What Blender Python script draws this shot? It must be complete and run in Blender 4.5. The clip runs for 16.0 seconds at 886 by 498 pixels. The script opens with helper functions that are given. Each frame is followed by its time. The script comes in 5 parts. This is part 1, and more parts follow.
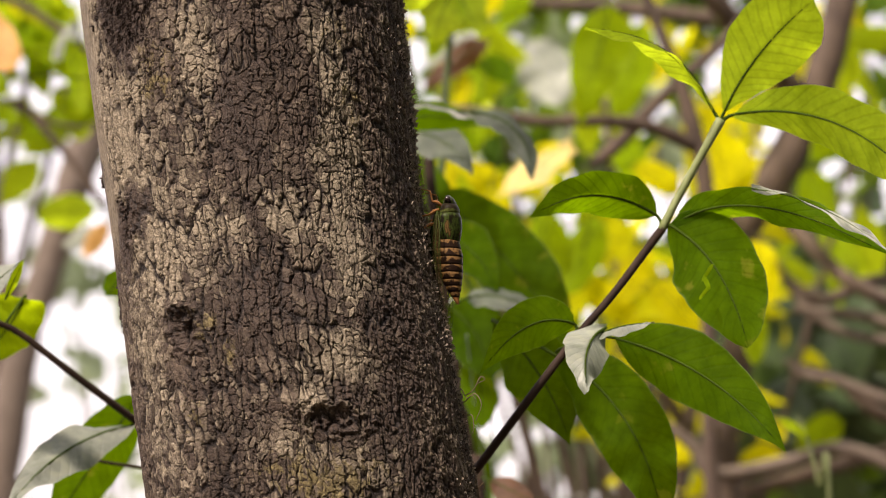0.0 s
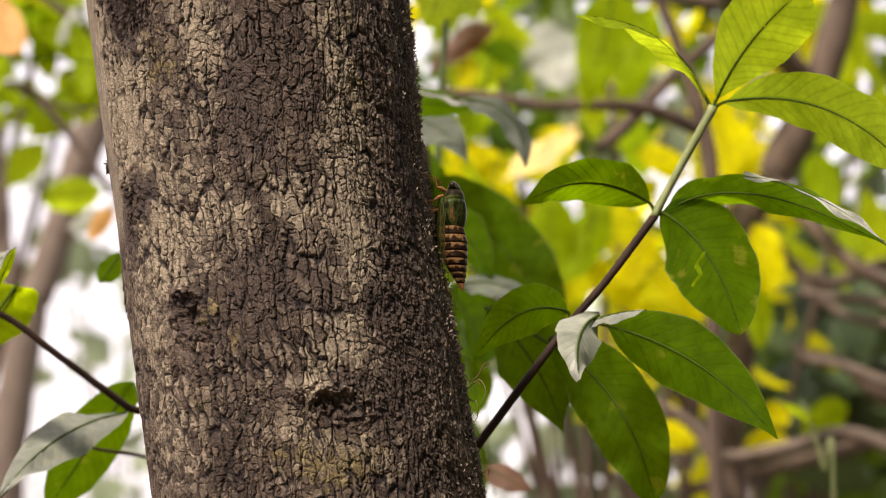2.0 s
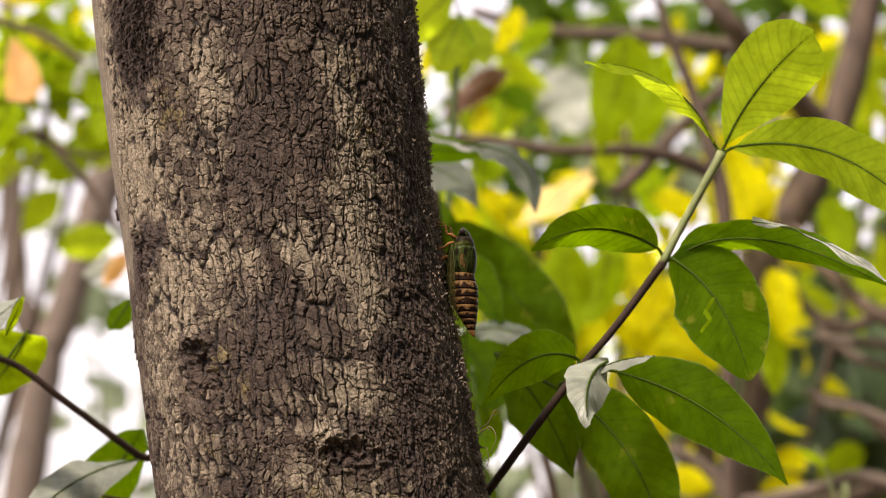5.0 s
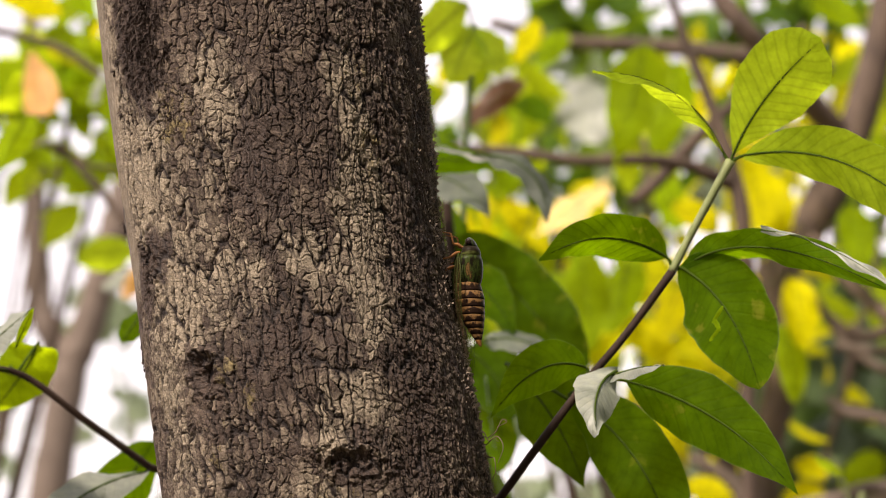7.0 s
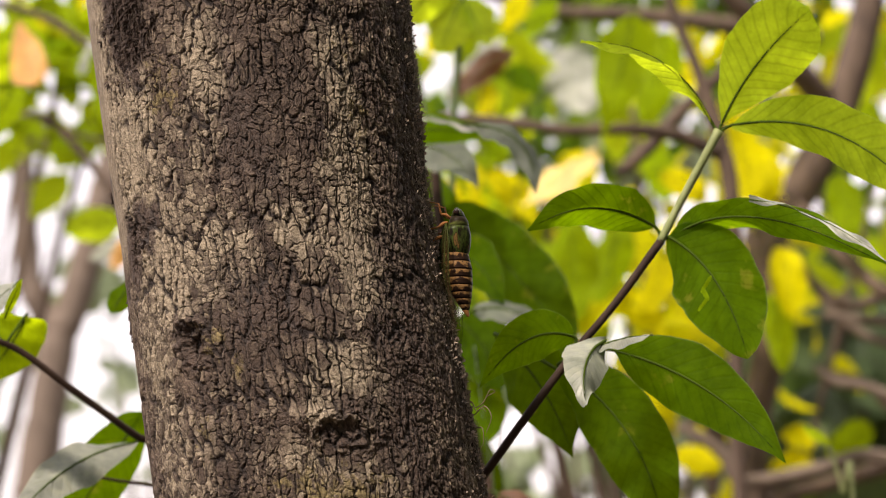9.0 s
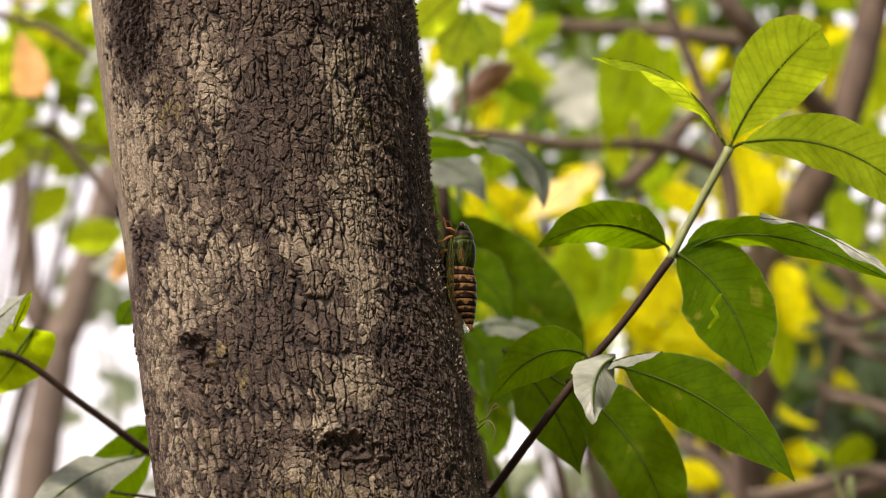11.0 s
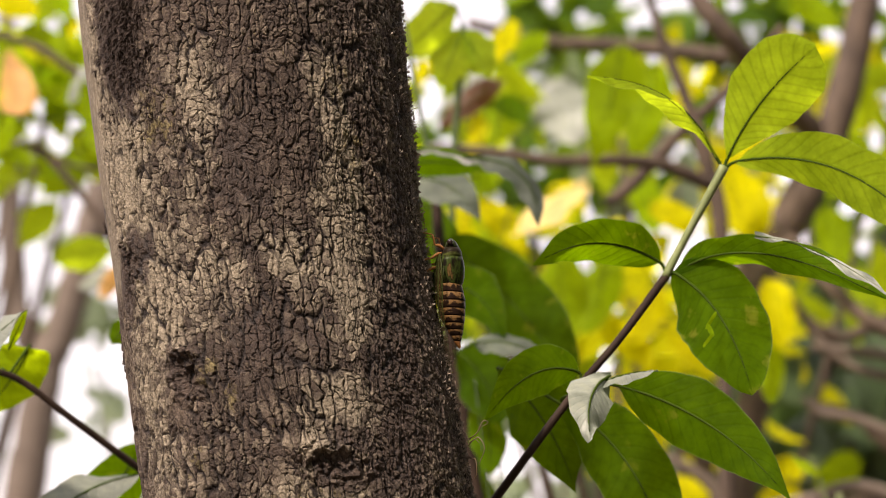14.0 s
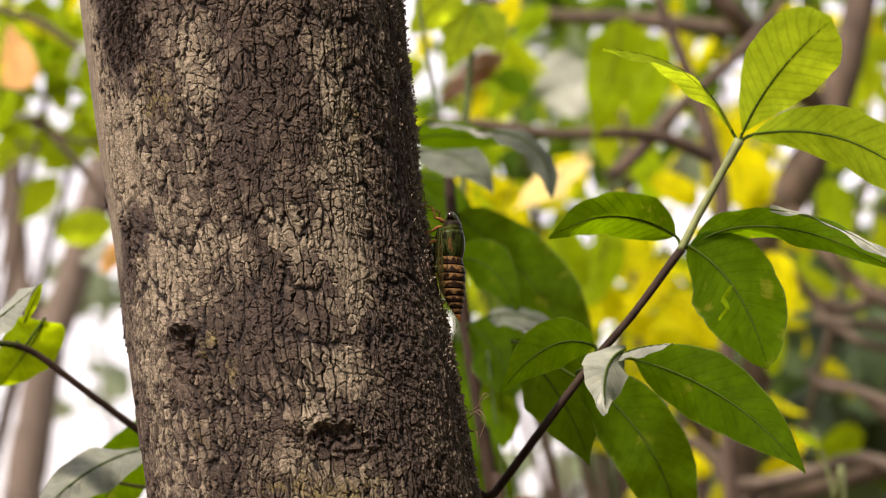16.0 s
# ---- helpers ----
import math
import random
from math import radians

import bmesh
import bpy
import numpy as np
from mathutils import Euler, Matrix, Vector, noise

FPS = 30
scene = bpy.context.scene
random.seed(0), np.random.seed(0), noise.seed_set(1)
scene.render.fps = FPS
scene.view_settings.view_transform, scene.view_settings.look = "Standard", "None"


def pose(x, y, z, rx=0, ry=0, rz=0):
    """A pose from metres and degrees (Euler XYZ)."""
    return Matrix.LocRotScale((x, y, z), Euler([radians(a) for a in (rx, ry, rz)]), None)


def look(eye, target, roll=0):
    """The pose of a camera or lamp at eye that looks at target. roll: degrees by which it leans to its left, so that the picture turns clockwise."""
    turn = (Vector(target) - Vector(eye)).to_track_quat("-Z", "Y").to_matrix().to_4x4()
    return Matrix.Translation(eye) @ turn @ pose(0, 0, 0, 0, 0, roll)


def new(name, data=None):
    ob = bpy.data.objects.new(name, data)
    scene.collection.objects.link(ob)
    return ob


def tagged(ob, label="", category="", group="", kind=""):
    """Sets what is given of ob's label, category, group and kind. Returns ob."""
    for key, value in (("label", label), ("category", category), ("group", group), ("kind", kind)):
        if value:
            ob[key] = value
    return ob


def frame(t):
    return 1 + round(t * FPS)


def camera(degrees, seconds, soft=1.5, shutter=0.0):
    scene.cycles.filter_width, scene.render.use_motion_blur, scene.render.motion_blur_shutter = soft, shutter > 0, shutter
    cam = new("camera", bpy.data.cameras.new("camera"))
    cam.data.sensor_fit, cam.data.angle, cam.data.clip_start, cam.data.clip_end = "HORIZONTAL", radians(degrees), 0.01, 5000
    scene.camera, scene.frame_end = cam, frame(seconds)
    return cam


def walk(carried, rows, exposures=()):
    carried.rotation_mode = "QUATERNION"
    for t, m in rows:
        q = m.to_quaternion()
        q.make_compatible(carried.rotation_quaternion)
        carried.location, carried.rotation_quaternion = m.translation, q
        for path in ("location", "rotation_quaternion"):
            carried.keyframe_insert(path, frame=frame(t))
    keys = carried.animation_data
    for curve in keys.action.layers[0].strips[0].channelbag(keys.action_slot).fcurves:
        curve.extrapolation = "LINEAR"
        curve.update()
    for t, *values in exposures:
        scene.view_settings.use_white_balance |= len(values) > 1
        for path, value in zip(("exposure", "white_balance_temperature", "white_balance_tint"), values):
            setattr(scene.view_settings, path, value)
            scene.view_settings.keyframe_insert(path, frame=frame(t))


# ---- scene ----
# ------------------------------------------------------------------ camera
cam = camera(20, 16.0, soft=0.9)
cam.data.dof.use_dof = True
cam.data.dof.focus_distance = 0.93
cam.data.dof.aperture_fstop = 14.0

PATH = [  # seconds, x, z, tilt, roll, turn
    (0.0, -0.00009, 1.40020, 97.988, -0.000, -0.006),
    (0.5, -0.00014, 1.40073, 97.896, -0.006, -0.067),
    (1.0, 0.00048, 1.40111, 97.843, 0.036, 0.014),
    (1.5, 0.00055, 1.40154, 97.726, 0.085, 0.098),
    (2.0, 0.00027, 1.40160, 97.585, 0.127, 0.120),
    (2.5, 0.00031, 1.40196, 97.586, 0.101, 0.116),
    (3.0, 0.00047, 1.40263, 97.808, 0.093, 0.022),
    (3.5, 0.00060, 1.40296, 98.177, 0.059, 0.165),
    (4.0, 0.00065, 1.40319, 98.302, 0.029, 0.267),
    (6.5, 0.00951, 1.40111, 98.976, -0.122, 1.033),
    (7.0, 0.01073, 1.40181, 98.863, -0.198, 1.130),
    (7.5, 0.01158, 1.40203, 98.616, -0.175, 0.993),
    (8.0, 0.01282, 1.40148, 98.599, -0.374, 0.997),
    (8.5, 0.01231, 1.40139, 98.704, -0.360, 1.060),
    (9.0, 0.01108, 1.40203, 98.170, -0.347, 0.873),
    (9.2, 0.01083, 1.40219, 98.010, -0.229, 0.852),
    (11.3, 0.00844, 1.40240, 98.641, 0.015, 0.872),
    (11.5, 0.00854, 1.40238, 98.766, -0.025, 0.993),
    (12.0, 0.00907, 1.40226, 98.926, -0.044, 0.913),
    (12.5, 0.00934, 1.40214, 98.714, -0.094, 0.708),
    (13.0, 0.00871, 1.40205, 98.518, -0.163, 0.582),
    (13.5, 0.00824, 1.40218, 98.831, -0.117, 0.498),
    (14.0, 0.00822, 1.40242, 98.848, -0.184, 0.551),
    (14.5, 0.00837, 1.40303, 98.712, -0.179, 0.679),
    (15.0, 0.00894, 1.40348, 98.566, -0.201, 0.755),
    (15.5, 0.00918, 1.40303, 98.400, -0.317, 0.643),
    (16.0, 0.00904, 1.40215, 98.252, -0.343, 0.611),
]
walk(cam, [(t, pose(x, 0, z, tilt, 0, turn) @ pose(0, 0, 0, 0, 0, roll)) for t, x, z, tilt, roll, turn in PATH],
     exposures=[(0, 1.0, 7050, 24), (16, 1.0, 7050, 24)])

# ------------------------------------------------------------------ light
SUN_UP, SUN_TURN = 54, -144      # degrees above the horizon, and from straight ahead towards the right
world = bpy.data.worlds.new("sky")
scene.world = world
world.use_nodes = True
wn, wl = world.node_tree.nodes, world.node_tree.links
sky = wn.new("ShaderNodeTexSky")
sky.sky_type, sky.sun_disc = "NISHITA", False
sky.sun_elevation, sky.sun_rotation = radians(SUN_UP), radians(SUN_TURN)
sky.air_density, sky.dust_density, sky.ozone_density = 1.0, 1.6, 1.0
thin_cloud = wn.new("ShaderNodeHueSaturation")
thin_cloud.inputs["Saturation"].default_value = 0.15
wl.new(sky.outputs[0], thin_cloud.inputs["Color"])
wl.new(thin_cloud.outputs[0], wn["Background"].inputs["Color"])
wn["Background"].inputs["Strength"].default_value = 0.15
sun = new("sun", bpy.data.lights.new("sun", "SUN"))
sun.data.energy, sun.data.angle, sun.data.color = 3.5, radians(5), (1.0, 0.93, 0.80)
sd = Vector((math.sin(radians(SUN_TURN)) * math.cos(radians(SUN_UP)), math.cos(radians(SUN_TURN)) * math.cos(radians(SUN_UP)), math.sin(radians(SUN_UP))))
sun.matrix_world = look(sd * 30, (0, 0, 0))


# ------------------------------------------------------------------ materials
def material(name):
    m = bpy.data.materials.new(name)
    m.use_nodes = True
    return m, m.node_tree.nodes, m.node_tree.links, m.node_tree.nodes["Principled BSDF"]


def noise_node(n, l, scale, detail=4, coords=None, rough=0.6):
    t = n.new("ShaderNodeTexNoise")
    t.inputs["Scale"].default_value, t.inputs["Detail"].default_value, t.inputs["Roughness"].default_value = scale, detail, rough
    if coords:
        l.new(coords, t.inputs["Vector"])
    return t.outputs["Fac"]


def ramp(n, l, fac, stops):
    r = n.new("ShaderNodeValToRGB")
    while len(r.color_ramp.elements) < len(stops):
        r.color_ramp.elements.new(0.5)
    for e, (p, c) in zip(r.color_ramp.elements, stops):
        e.position, e.color = p, (*c, 1)
    l.new(fac, r.inputs["Fac"])
    return r.outputs["Color"]


def mix(n, l, fac, a, b, blend="MIX"):
    m = n.new("ShaderNodeMix")
    m.data_type, m.blend_type = "RGBA", blend
    for sock, v in ((m.inputs["Factor"], fac), (m.inputs["A"], a), (m.inputs["B"], b)):
        if isinstance(v, bpy.types.NodeSocket):
            l.new(v, sock)
        elif isinstance(v, tuple):
            sock.default_value = (*v, 1)
        else:
            sock.default_value = v
    return m.outputs["Result"]


def mathn(n, l, op, a, b=0.0, clamp=False):
    m = n.new("ShaderNodeMath")
    m.operation, m.use_clamp = op, clamp
    for sock, v in ((m.inputs[0], a), (m.inputs[1], b)):
        if isinstance(v, bpy.types.NodeSocket):
            l.new(v, sock)
        else:
            sock.default_value = v
    return m.outputs[0]


def relief(n, l, bsdf, height, strength, distance):
    b = n.new("ShaderNodeBump")
    b.inputs["Strength"].default_value, b.inputs["Distance"].default_value = strength, distance
    l.new(height, b.inputs["Height"])
    l.new(b.outputs[0], bsdf.inputs["Normal"])
    return b


def object_coords(n):
    return n.new("ShaderNodeTexCoord").outputs["Object"]


def bark_material():
    """Fissured bark: brown plates with pale crustose lichen, olive algae, damp stains, and light and shade painted in.
    """
    m, n, l, b = material("fissured_bark")
    co = object_coords(n)

    def attr(name):
        a = n.new("ShaderNodeAttribute")
        a.attribute_name = name
        return a.outputs["Fac"]
    grain = noise_node(n, l, 900, 5, co, 0.7)
    blotch = noise_node(n, l, 140, 4, co)
    plates = ramp(n, l, attr("plate"), [(0.0, (0.040, 0.028, 0.020)), (0.3, (0.076, 0.056, 0.042)), (0.5, (0.106, 0.080, 0.061)), (0.7, (0.140, 0.110, 0.082)), (1.0, (0.24, 0.195, 0.142))])
    c = mix(n, l, mathn(n, l, "MULTIPLY", blotch, 0.5), plates, (0.070, 0.046, 0.033))
    pale = mix(n, l, grain, (0.145, 0.121, 0.086), (0.42, 0.364, 0.27))
    c = mix(n, l, attr("pale"), c, pale)
    c = mix(n, l, attr("olive"), c, mix(n, l, grain, (0.13, 0.10, 0.035), (0.27, 0.225, 0.10)))
    c = mix(n, l, attr("damp_shade"), c, mix(n, l, blotch, (0.028, 0.017, 0.0115), (0.082, 0.056, 0.041)))
    # dark furrow bark, deepened by crease shade put into the colour
    c = mix(n, l, attr("crack"), c, (0.013, 0.008, 0.006))
    speck = ramp(n, l, noise_node(n, l, 1100, 4, co, 0.75), [(0.32, (0.36, 0.33, 0.30)), (0.5, (0.85, 0.83, 0.80)), (0.68, (1.3, 1.27, 1.2))])
    c = mix(n, l, 0.9, c, speck, "MULTIPLY")
    l.new(c, b.inputs["Base Color"])
    l.new(mathn(n, l, "SUBTRACT", 0.76, mathn(n, l, "MULTIPLY", attr("damp_shade"), 0.22)), b.inputs["Roughness"])
    b.inputs["Specular IOR Level"].default_value = 0.32
    relief(n, l, b, mathn(n, l, "ADD", grain, noise_node(n, l, 2200, 3, co, 0.7)), 0.8, 0.0006)
    return m


def twig_material(name, dark, light, scale=160, rough=0.7):
    m, n, l, b = material(name)
    co = object_coords(n)
    stretch = n.new("ShaderNodeMapping")
    stretch.inputs["Scale"].default_value = (1, 1, 0.35)
    l.new(co, stretch.inputs["Vector"])
    f = noise_node(n, l, scale, 5, stretch.outputs[0], 0.65)
    c = ramp(n, l, f, [(0.3, dark), (0.7, light)])
    c = mix(n, l, mathn(n, l, "MULTIPLY", noise_node(n, l, scale / 9, 3, co), 0.5), c, tuple(v * 0.6 for v in dark))
    l.new(c, b.inputs["Base Color"])
    b.inputs["Roughness"].default_value = rough
    relief(n, l, b, f, 0.4, 0.001)
    return m


def leaf_material(name, face, glow, share=0.5, rough=0.38, vein=0.5, island=False, blemish=0.0):
    """A living leaf: glossy cuticle over tissue that lets the sun through; veins follow the blade's own coordinates."""
    m, n, l, b = material(name)
    tex = n.new("ShaderNodeTexCoord")
    co = tex.outputs["Object"]
    if island:
        rnd = n.new("ShaderNodeNewGeometry").outputs["Random Per Island"]
    else:
        rnd = n.new("ShaderNodeObjectInfo").outputs["Random"]
    sep = n.new("ShaderNodeSeparateXYZ")
    l.new(tex.outputs["UV"], sep.inputs[0])
    off = mathn(n, l, "ABSOLUTE", mathn(n, l, "SUBTRACT", sep.outputs[0], 0.5))
    wob = mathn(n, l, "MULTIPLY", noise_node(n, l, 60, 2, co), 0.05)
    along = mathn(n, l, "ADD", mathn(n, l, "SUBTRACT", sep.outputs[1], mathn(n, l, "MULTIPLY", off, 0.32)), wob)
    rib = mathn(n, l, "PINGPONG", mathn(n, l, "MULTIPLY", along, 13.0), 0.5)
    veins = mathn(n, l, "SUBTRACT", 1.0, mathn(n, l, "MULTIPLY", rib, 5.5), clamp=True)
    mid = mathn(n, l, "SUBTRACT", 1.0, mathn(n, l, "MULTIPLY", off, 22.0), clamp=True)
    veins = mathn(n, l, "MAXIMUM", mathn(n, l, "MULTIPLY", veins, 0.55), mid)
    mott = mathn(n, l, "MULTIPLY_ADD", noise_node(n, l, 40, 4, co), 2.2)
    mott.node.inputs[2].default_value = -0.6
    mott.node.use_clamp = True
    fine = noise_node(n, l, 420, 3, co)
    shade = mathn(n, l, "ADD", mathn(n, l, "MULTIPLY", mott, 0.7), mathn(n, l, "MULTIPLY", rnd, 0.5))
    fc = mix(n, l, shade, tuple(v * 0.55 for v in face), tuple(v * 1.4 for v in face))
    gc = mix(n, l, shade, tuple(v * 0.6 for v in glow), tuple(min(1, v * 1.3) for v in glow))
    gc = mix(n, l, mathn(n, l, "MULTIPLY", fine, 0.35), gc, tuple(v * 0.6 for v in glow))
    gc = mix(n, l, mathn(n, l, "MULTIPLY", veins, vein), gc, tuple(v * 0.35 for v in glow))
    fc = mix(n, l, mathn(n, l, "MULTIPLY", veins, vein * 0.6), fc, tuple(v * 1.5 for v in face))
    # thin sunlit highlight painted along the blade's margin
    rim = mathn(n, l, "MULTIPLY", mathn(n, l, "MULTIPLY", mathn(n, l, "SUBTRACT", off, 0.475), 40.0, True), 0.25)
    fc = mix(n, l, rim, fc, (0.42, 0.46, 0.26))
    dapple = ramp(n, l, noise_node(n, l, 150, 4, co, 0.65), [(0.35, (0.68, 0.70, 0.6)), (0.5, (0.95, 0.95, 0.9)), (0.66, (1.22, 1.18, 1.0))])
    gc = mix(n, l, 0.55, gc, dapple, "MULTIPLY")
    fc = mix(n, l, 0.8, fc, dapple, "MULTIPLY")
    if blemish:
        spots = ramp(n, l, noise_node(n, l, 95, 3, co, 0.5), [(0.63, (0, 0, 0)), (0.70, (1, 1, 1))])
        fade = mathn(n, l, "MULTIPLY", spots, blemish)
        gc = mix(n, l, fade, gc, (0.75, 0.70, 0.06))
        fc = mix(n, l, fade, fc, (0.30, 0.28, 0.04))
    l.new(fc, b.inputs["Base Color"])
    b.inputs["Roughness"].default_value = rough
    tr = n.new("ShaderNodeBsdfTranslucent")
    l.new(gc, tr.inputs["Color"])
    ms = n.new("ShaderNodeMixShader")
    ms.inputs[0].default_value = share
    l.new(b.outputs[0], ms.inputs[1])
    l.new(tr.outputs[0], ms.inputs[2])
    l.new(ms.outputs[0], n["Material Output"].inputs["Surface"])
    bump = relief(n, l, b, mathn(n, l, "ADD", veins, mathn(n, l, "MULTIPLY", fine, 0.4)), 0.35, 0.0008)
    l.new(bump.outputs[0], tr.inputs["Normal"])
    return m


def plain_material(name, color, rough=0.5, scale=300, spread=0.3, bump=0.2, trans=0.0):
    m, n, l, b = material(name)
    co = object_coords(n)
    f = noise_node(n, l, scale, 4, co, 0.6)
    c = mix(n, l, f, tuple(v * (1 - spread) for v in color), tuple(min(1, v * (1 + spread)) for v in color))
    l.new(c, b.inputs["Base Color"])
    b.inputs["Roughness"].default_value = rough
    relief(n, l, b, f, bump, 0.0005)
    return m


def banded_material(name, light, dark, edge=0.5):
    """Insect plate: pale front half, dark hind margin, with an uneven border."""
    m, n, l, b = material(name)
    tex = n.new("ShaderNodeTexCoord")
    sep = n.new("ShaderNodeSeparateXYZ")
    l.new(tex.outputs["UV"], sep.inputs[0])
    w = noise_node(n, l, 500, 3, tex.outputs["Object"])
    at = mathn(n, l, "ADD", sep.outputs[1], mathn(n, l, "MULTIPLY", mathn(n, l, "SUBTRACT", w, 0.5), 1.5))
    c = ramp(n, l, at, [(edge - 0.12, light), (edge + 0.06, dark)])
    streak = noise_node(n, l, 1400, 3, tex.outputs["Object"])
    c = mix(n, l, mathn(n, l, "MULTIPLY", streak, 0.5), c, tuple(v * 0.5 for v in dark))
    l.new(c, b.inputs["Base Color"])
    b.inputs["Roughness"].default_value = 0.42
    relief(n, l, b, streak, 0.3, 0.0003)
    return m


def wing_material():
    m, n, l, b = material("clear_wing_membrane")
    b.inputs["Base Color"].default_value = (0.15, 0.11, 0.045, 1)
    b.inputs["Roughness"].default_value = 0.2
    clear = n.new("ShaderNodeBsdfTransparent")
    clear.inputs[0].default_value = (0.95, 0.93, 0.86, 1)
    ms = n.new("ShaderNodeMixShader")
    f = noise_node(n, l, 300, 3, object_coords(n))
    l.new(mathn(n, l, "ADD", mathn(n, l, "MULTIPLY", f, 0.16), 0.02), ms.inputs[0])
    l.new(clear.outputs[0], ms.inputs[1])
    l.new(b.outputs[0], ms.inputs[2])
    l.new(ms.outputs[0], n["Material Output"].inputs["Surface"])
    return m


BARK = bark_material()
TWIG = twig_material("brown_twig_bark", (0.022, 0.013, 0.009), (0.055, 0.034, 0.024))
TWIG.node_tree.nodes["Principled BSDF"].inputs["Specular IOR Level"].default_value = 0.15
STEM = twig_material("green_stem_skin", (0.13, 0.17, 0.05), (0.26, 0.30, 0.12), 250, 0.6)
STEM_DEEP = twig_material("deep_green_stem_skin", (0.035, 0.065, 0.012), (0.08, 0.125, 0.03), 250, 0.6)
LIMB = twig_material("grey_brown_limb_bark", (0.085, 0.064, 0.048), (0.19, 0.148, 0.115), 60, 0.85)
LIMB_BROWN = twig_material("brown_limb_bark", (0.045, 0.029, 0.019), (0.15, 0.105, 0.072), 60, 0.85)
LIMB_DARK = twig_material("dark_limb_bark", (0.040, 0.025, 0.017), (0.12, 0.082, 0.055), 60, 0.85)
# loose bark scraps; rim glints are put into their pale colour
FLAKE = plain_material("bark_flake_glint", (0.33, 0.265, 0.20), 0.4, 900, 0.7)
MOSS = plain_material("dead_brown_moss", (0.026, 0.014, 0.008), 0.9, 900, 0.7)
FIBRE = plain_material("dry_tan_fibre", (0.15, 0.10, 0.05), 0.7, 900, 0.3)
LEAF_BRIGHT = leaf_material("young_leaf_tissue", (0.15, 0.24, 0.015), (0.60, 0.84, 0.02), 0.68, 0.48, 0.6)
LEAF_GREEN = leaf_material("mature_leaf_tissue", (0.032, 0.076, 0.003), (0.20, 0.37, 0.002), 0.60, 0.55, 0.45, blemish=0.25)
# darker copy of LEAF_GREEN: shade on hanging leaves put into the colour
LEAF_DARK = leaf_material("leaf_tissue_painted_shade", (0.024, 0.058, 0.002), (0.125, 0.225, 0.001), 0.60, 0.55, 0.35, blemish=0.15)
# sky sheen of the upper leaf faces put into a pale base colour
LEAF_SHEEN = leaf_material("leaf_with_painted_sheen", (0.185, 0.205, 0.175), (0.16, 0.26, 0.04), 0.15, 0.5, 0.12)
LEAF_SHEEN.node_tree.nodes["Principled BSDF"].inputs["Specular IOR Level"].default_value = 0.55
# blue-grey reflection of the sky, painted as leaf colour
LEAF_BLUE_SHEEN = leaf_material("leaf_with_blue_grey_sheen", (0.082, 0.100, 0.080), (0.12, 0.20, 0.03), 0.25, 0.5, 0.3)
LEAF_BLUE_SHEEN.node_tree.nodes["Principled BSDF"].inputs["Specular IOR Level"].default_value = 0.25
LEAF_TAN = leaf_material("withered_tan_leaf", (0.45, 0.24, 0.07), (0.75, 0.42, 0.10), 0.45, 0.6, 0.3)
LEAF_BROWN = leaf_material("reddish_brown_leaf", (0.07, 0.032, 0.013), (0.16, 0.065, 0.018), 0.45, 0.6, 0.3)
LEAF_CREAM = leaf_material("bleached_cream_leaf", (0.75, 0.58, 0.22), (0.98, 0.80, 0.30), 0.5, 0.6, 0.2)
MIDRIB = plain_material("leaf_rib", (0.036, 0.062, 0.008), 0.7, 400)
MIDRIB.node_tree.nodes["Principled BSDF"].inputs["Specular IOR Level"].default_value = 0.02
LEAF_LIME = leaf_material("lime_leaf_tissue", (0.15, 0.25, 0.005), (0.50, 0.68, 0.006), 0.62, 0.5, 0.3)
# yellow and lime foliage: backlit glow pushed into the leaf colours
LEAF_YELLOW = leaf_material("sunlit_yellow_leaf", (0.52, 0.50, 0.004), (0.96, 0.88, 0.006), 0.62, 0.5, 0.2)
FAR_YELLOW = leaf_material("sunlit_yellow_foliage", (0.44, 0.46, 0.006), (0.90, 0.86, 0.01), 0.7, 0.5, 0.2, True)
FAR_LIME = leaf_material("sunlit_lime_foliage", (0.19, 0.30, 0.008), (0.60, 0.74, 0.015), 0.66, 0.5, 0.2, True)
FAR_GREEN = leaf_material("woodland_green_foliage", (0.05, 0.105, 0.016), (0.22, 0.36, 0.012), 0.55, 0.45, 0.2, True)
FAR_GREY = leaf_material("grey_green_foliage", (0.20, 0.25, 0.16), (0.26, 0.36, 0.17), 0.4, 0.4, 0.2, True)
# undergrowth green, its deep shade put into the colour
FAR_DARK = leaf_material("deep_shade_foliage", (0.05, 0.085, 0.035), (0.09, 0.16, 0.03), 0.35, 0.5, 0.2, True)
for dull in (LEAF_BRIGHT, LEAF_GREEN, LEAF_DARK, LEAF_LIME, LEAF_YELLOW, FAR_YELLOW, FAR_LIME, FAR_GREEN):
    dull.node_tree.nodes["Principled BSDF"].inputs["Specular IOR Level"].default_value = 0.015
LITTER = plain_material("leaf_litter_soil", (0.12, 0.085, 0.05), 0.95, 8, 0.6, 0.6)


# ------------------------------------------------------------------ mesh helpers
def mesh(name, verts, faces, mat, uvs=None, smooth=True):
    d = bpy.data.meshes.new(name)
    d.from_pydata([tuple(v) for v in verts], [], faces)
    d.materials.append(mat)
    if uvs is not None:
        layer = d.uv_layers.new(name="UVMap")
        idx = np.empty(len(d.loops), dtype=np.int32)
        d.loops.foreach_get("vertex_index", idx)
        layer.data.foreach_set("uv", np.asarray(uvs, dtype=np.float32)[idx].ravel())
    if smooth:
        d.polygons.foreach_set("use_smooth", [True] * len(d.polygons))
    d.update()
    return d


def part(name, data, parent, label=""):
    ob = new(name, data)
    ob.parent = parent
    return tagged(ob, label)


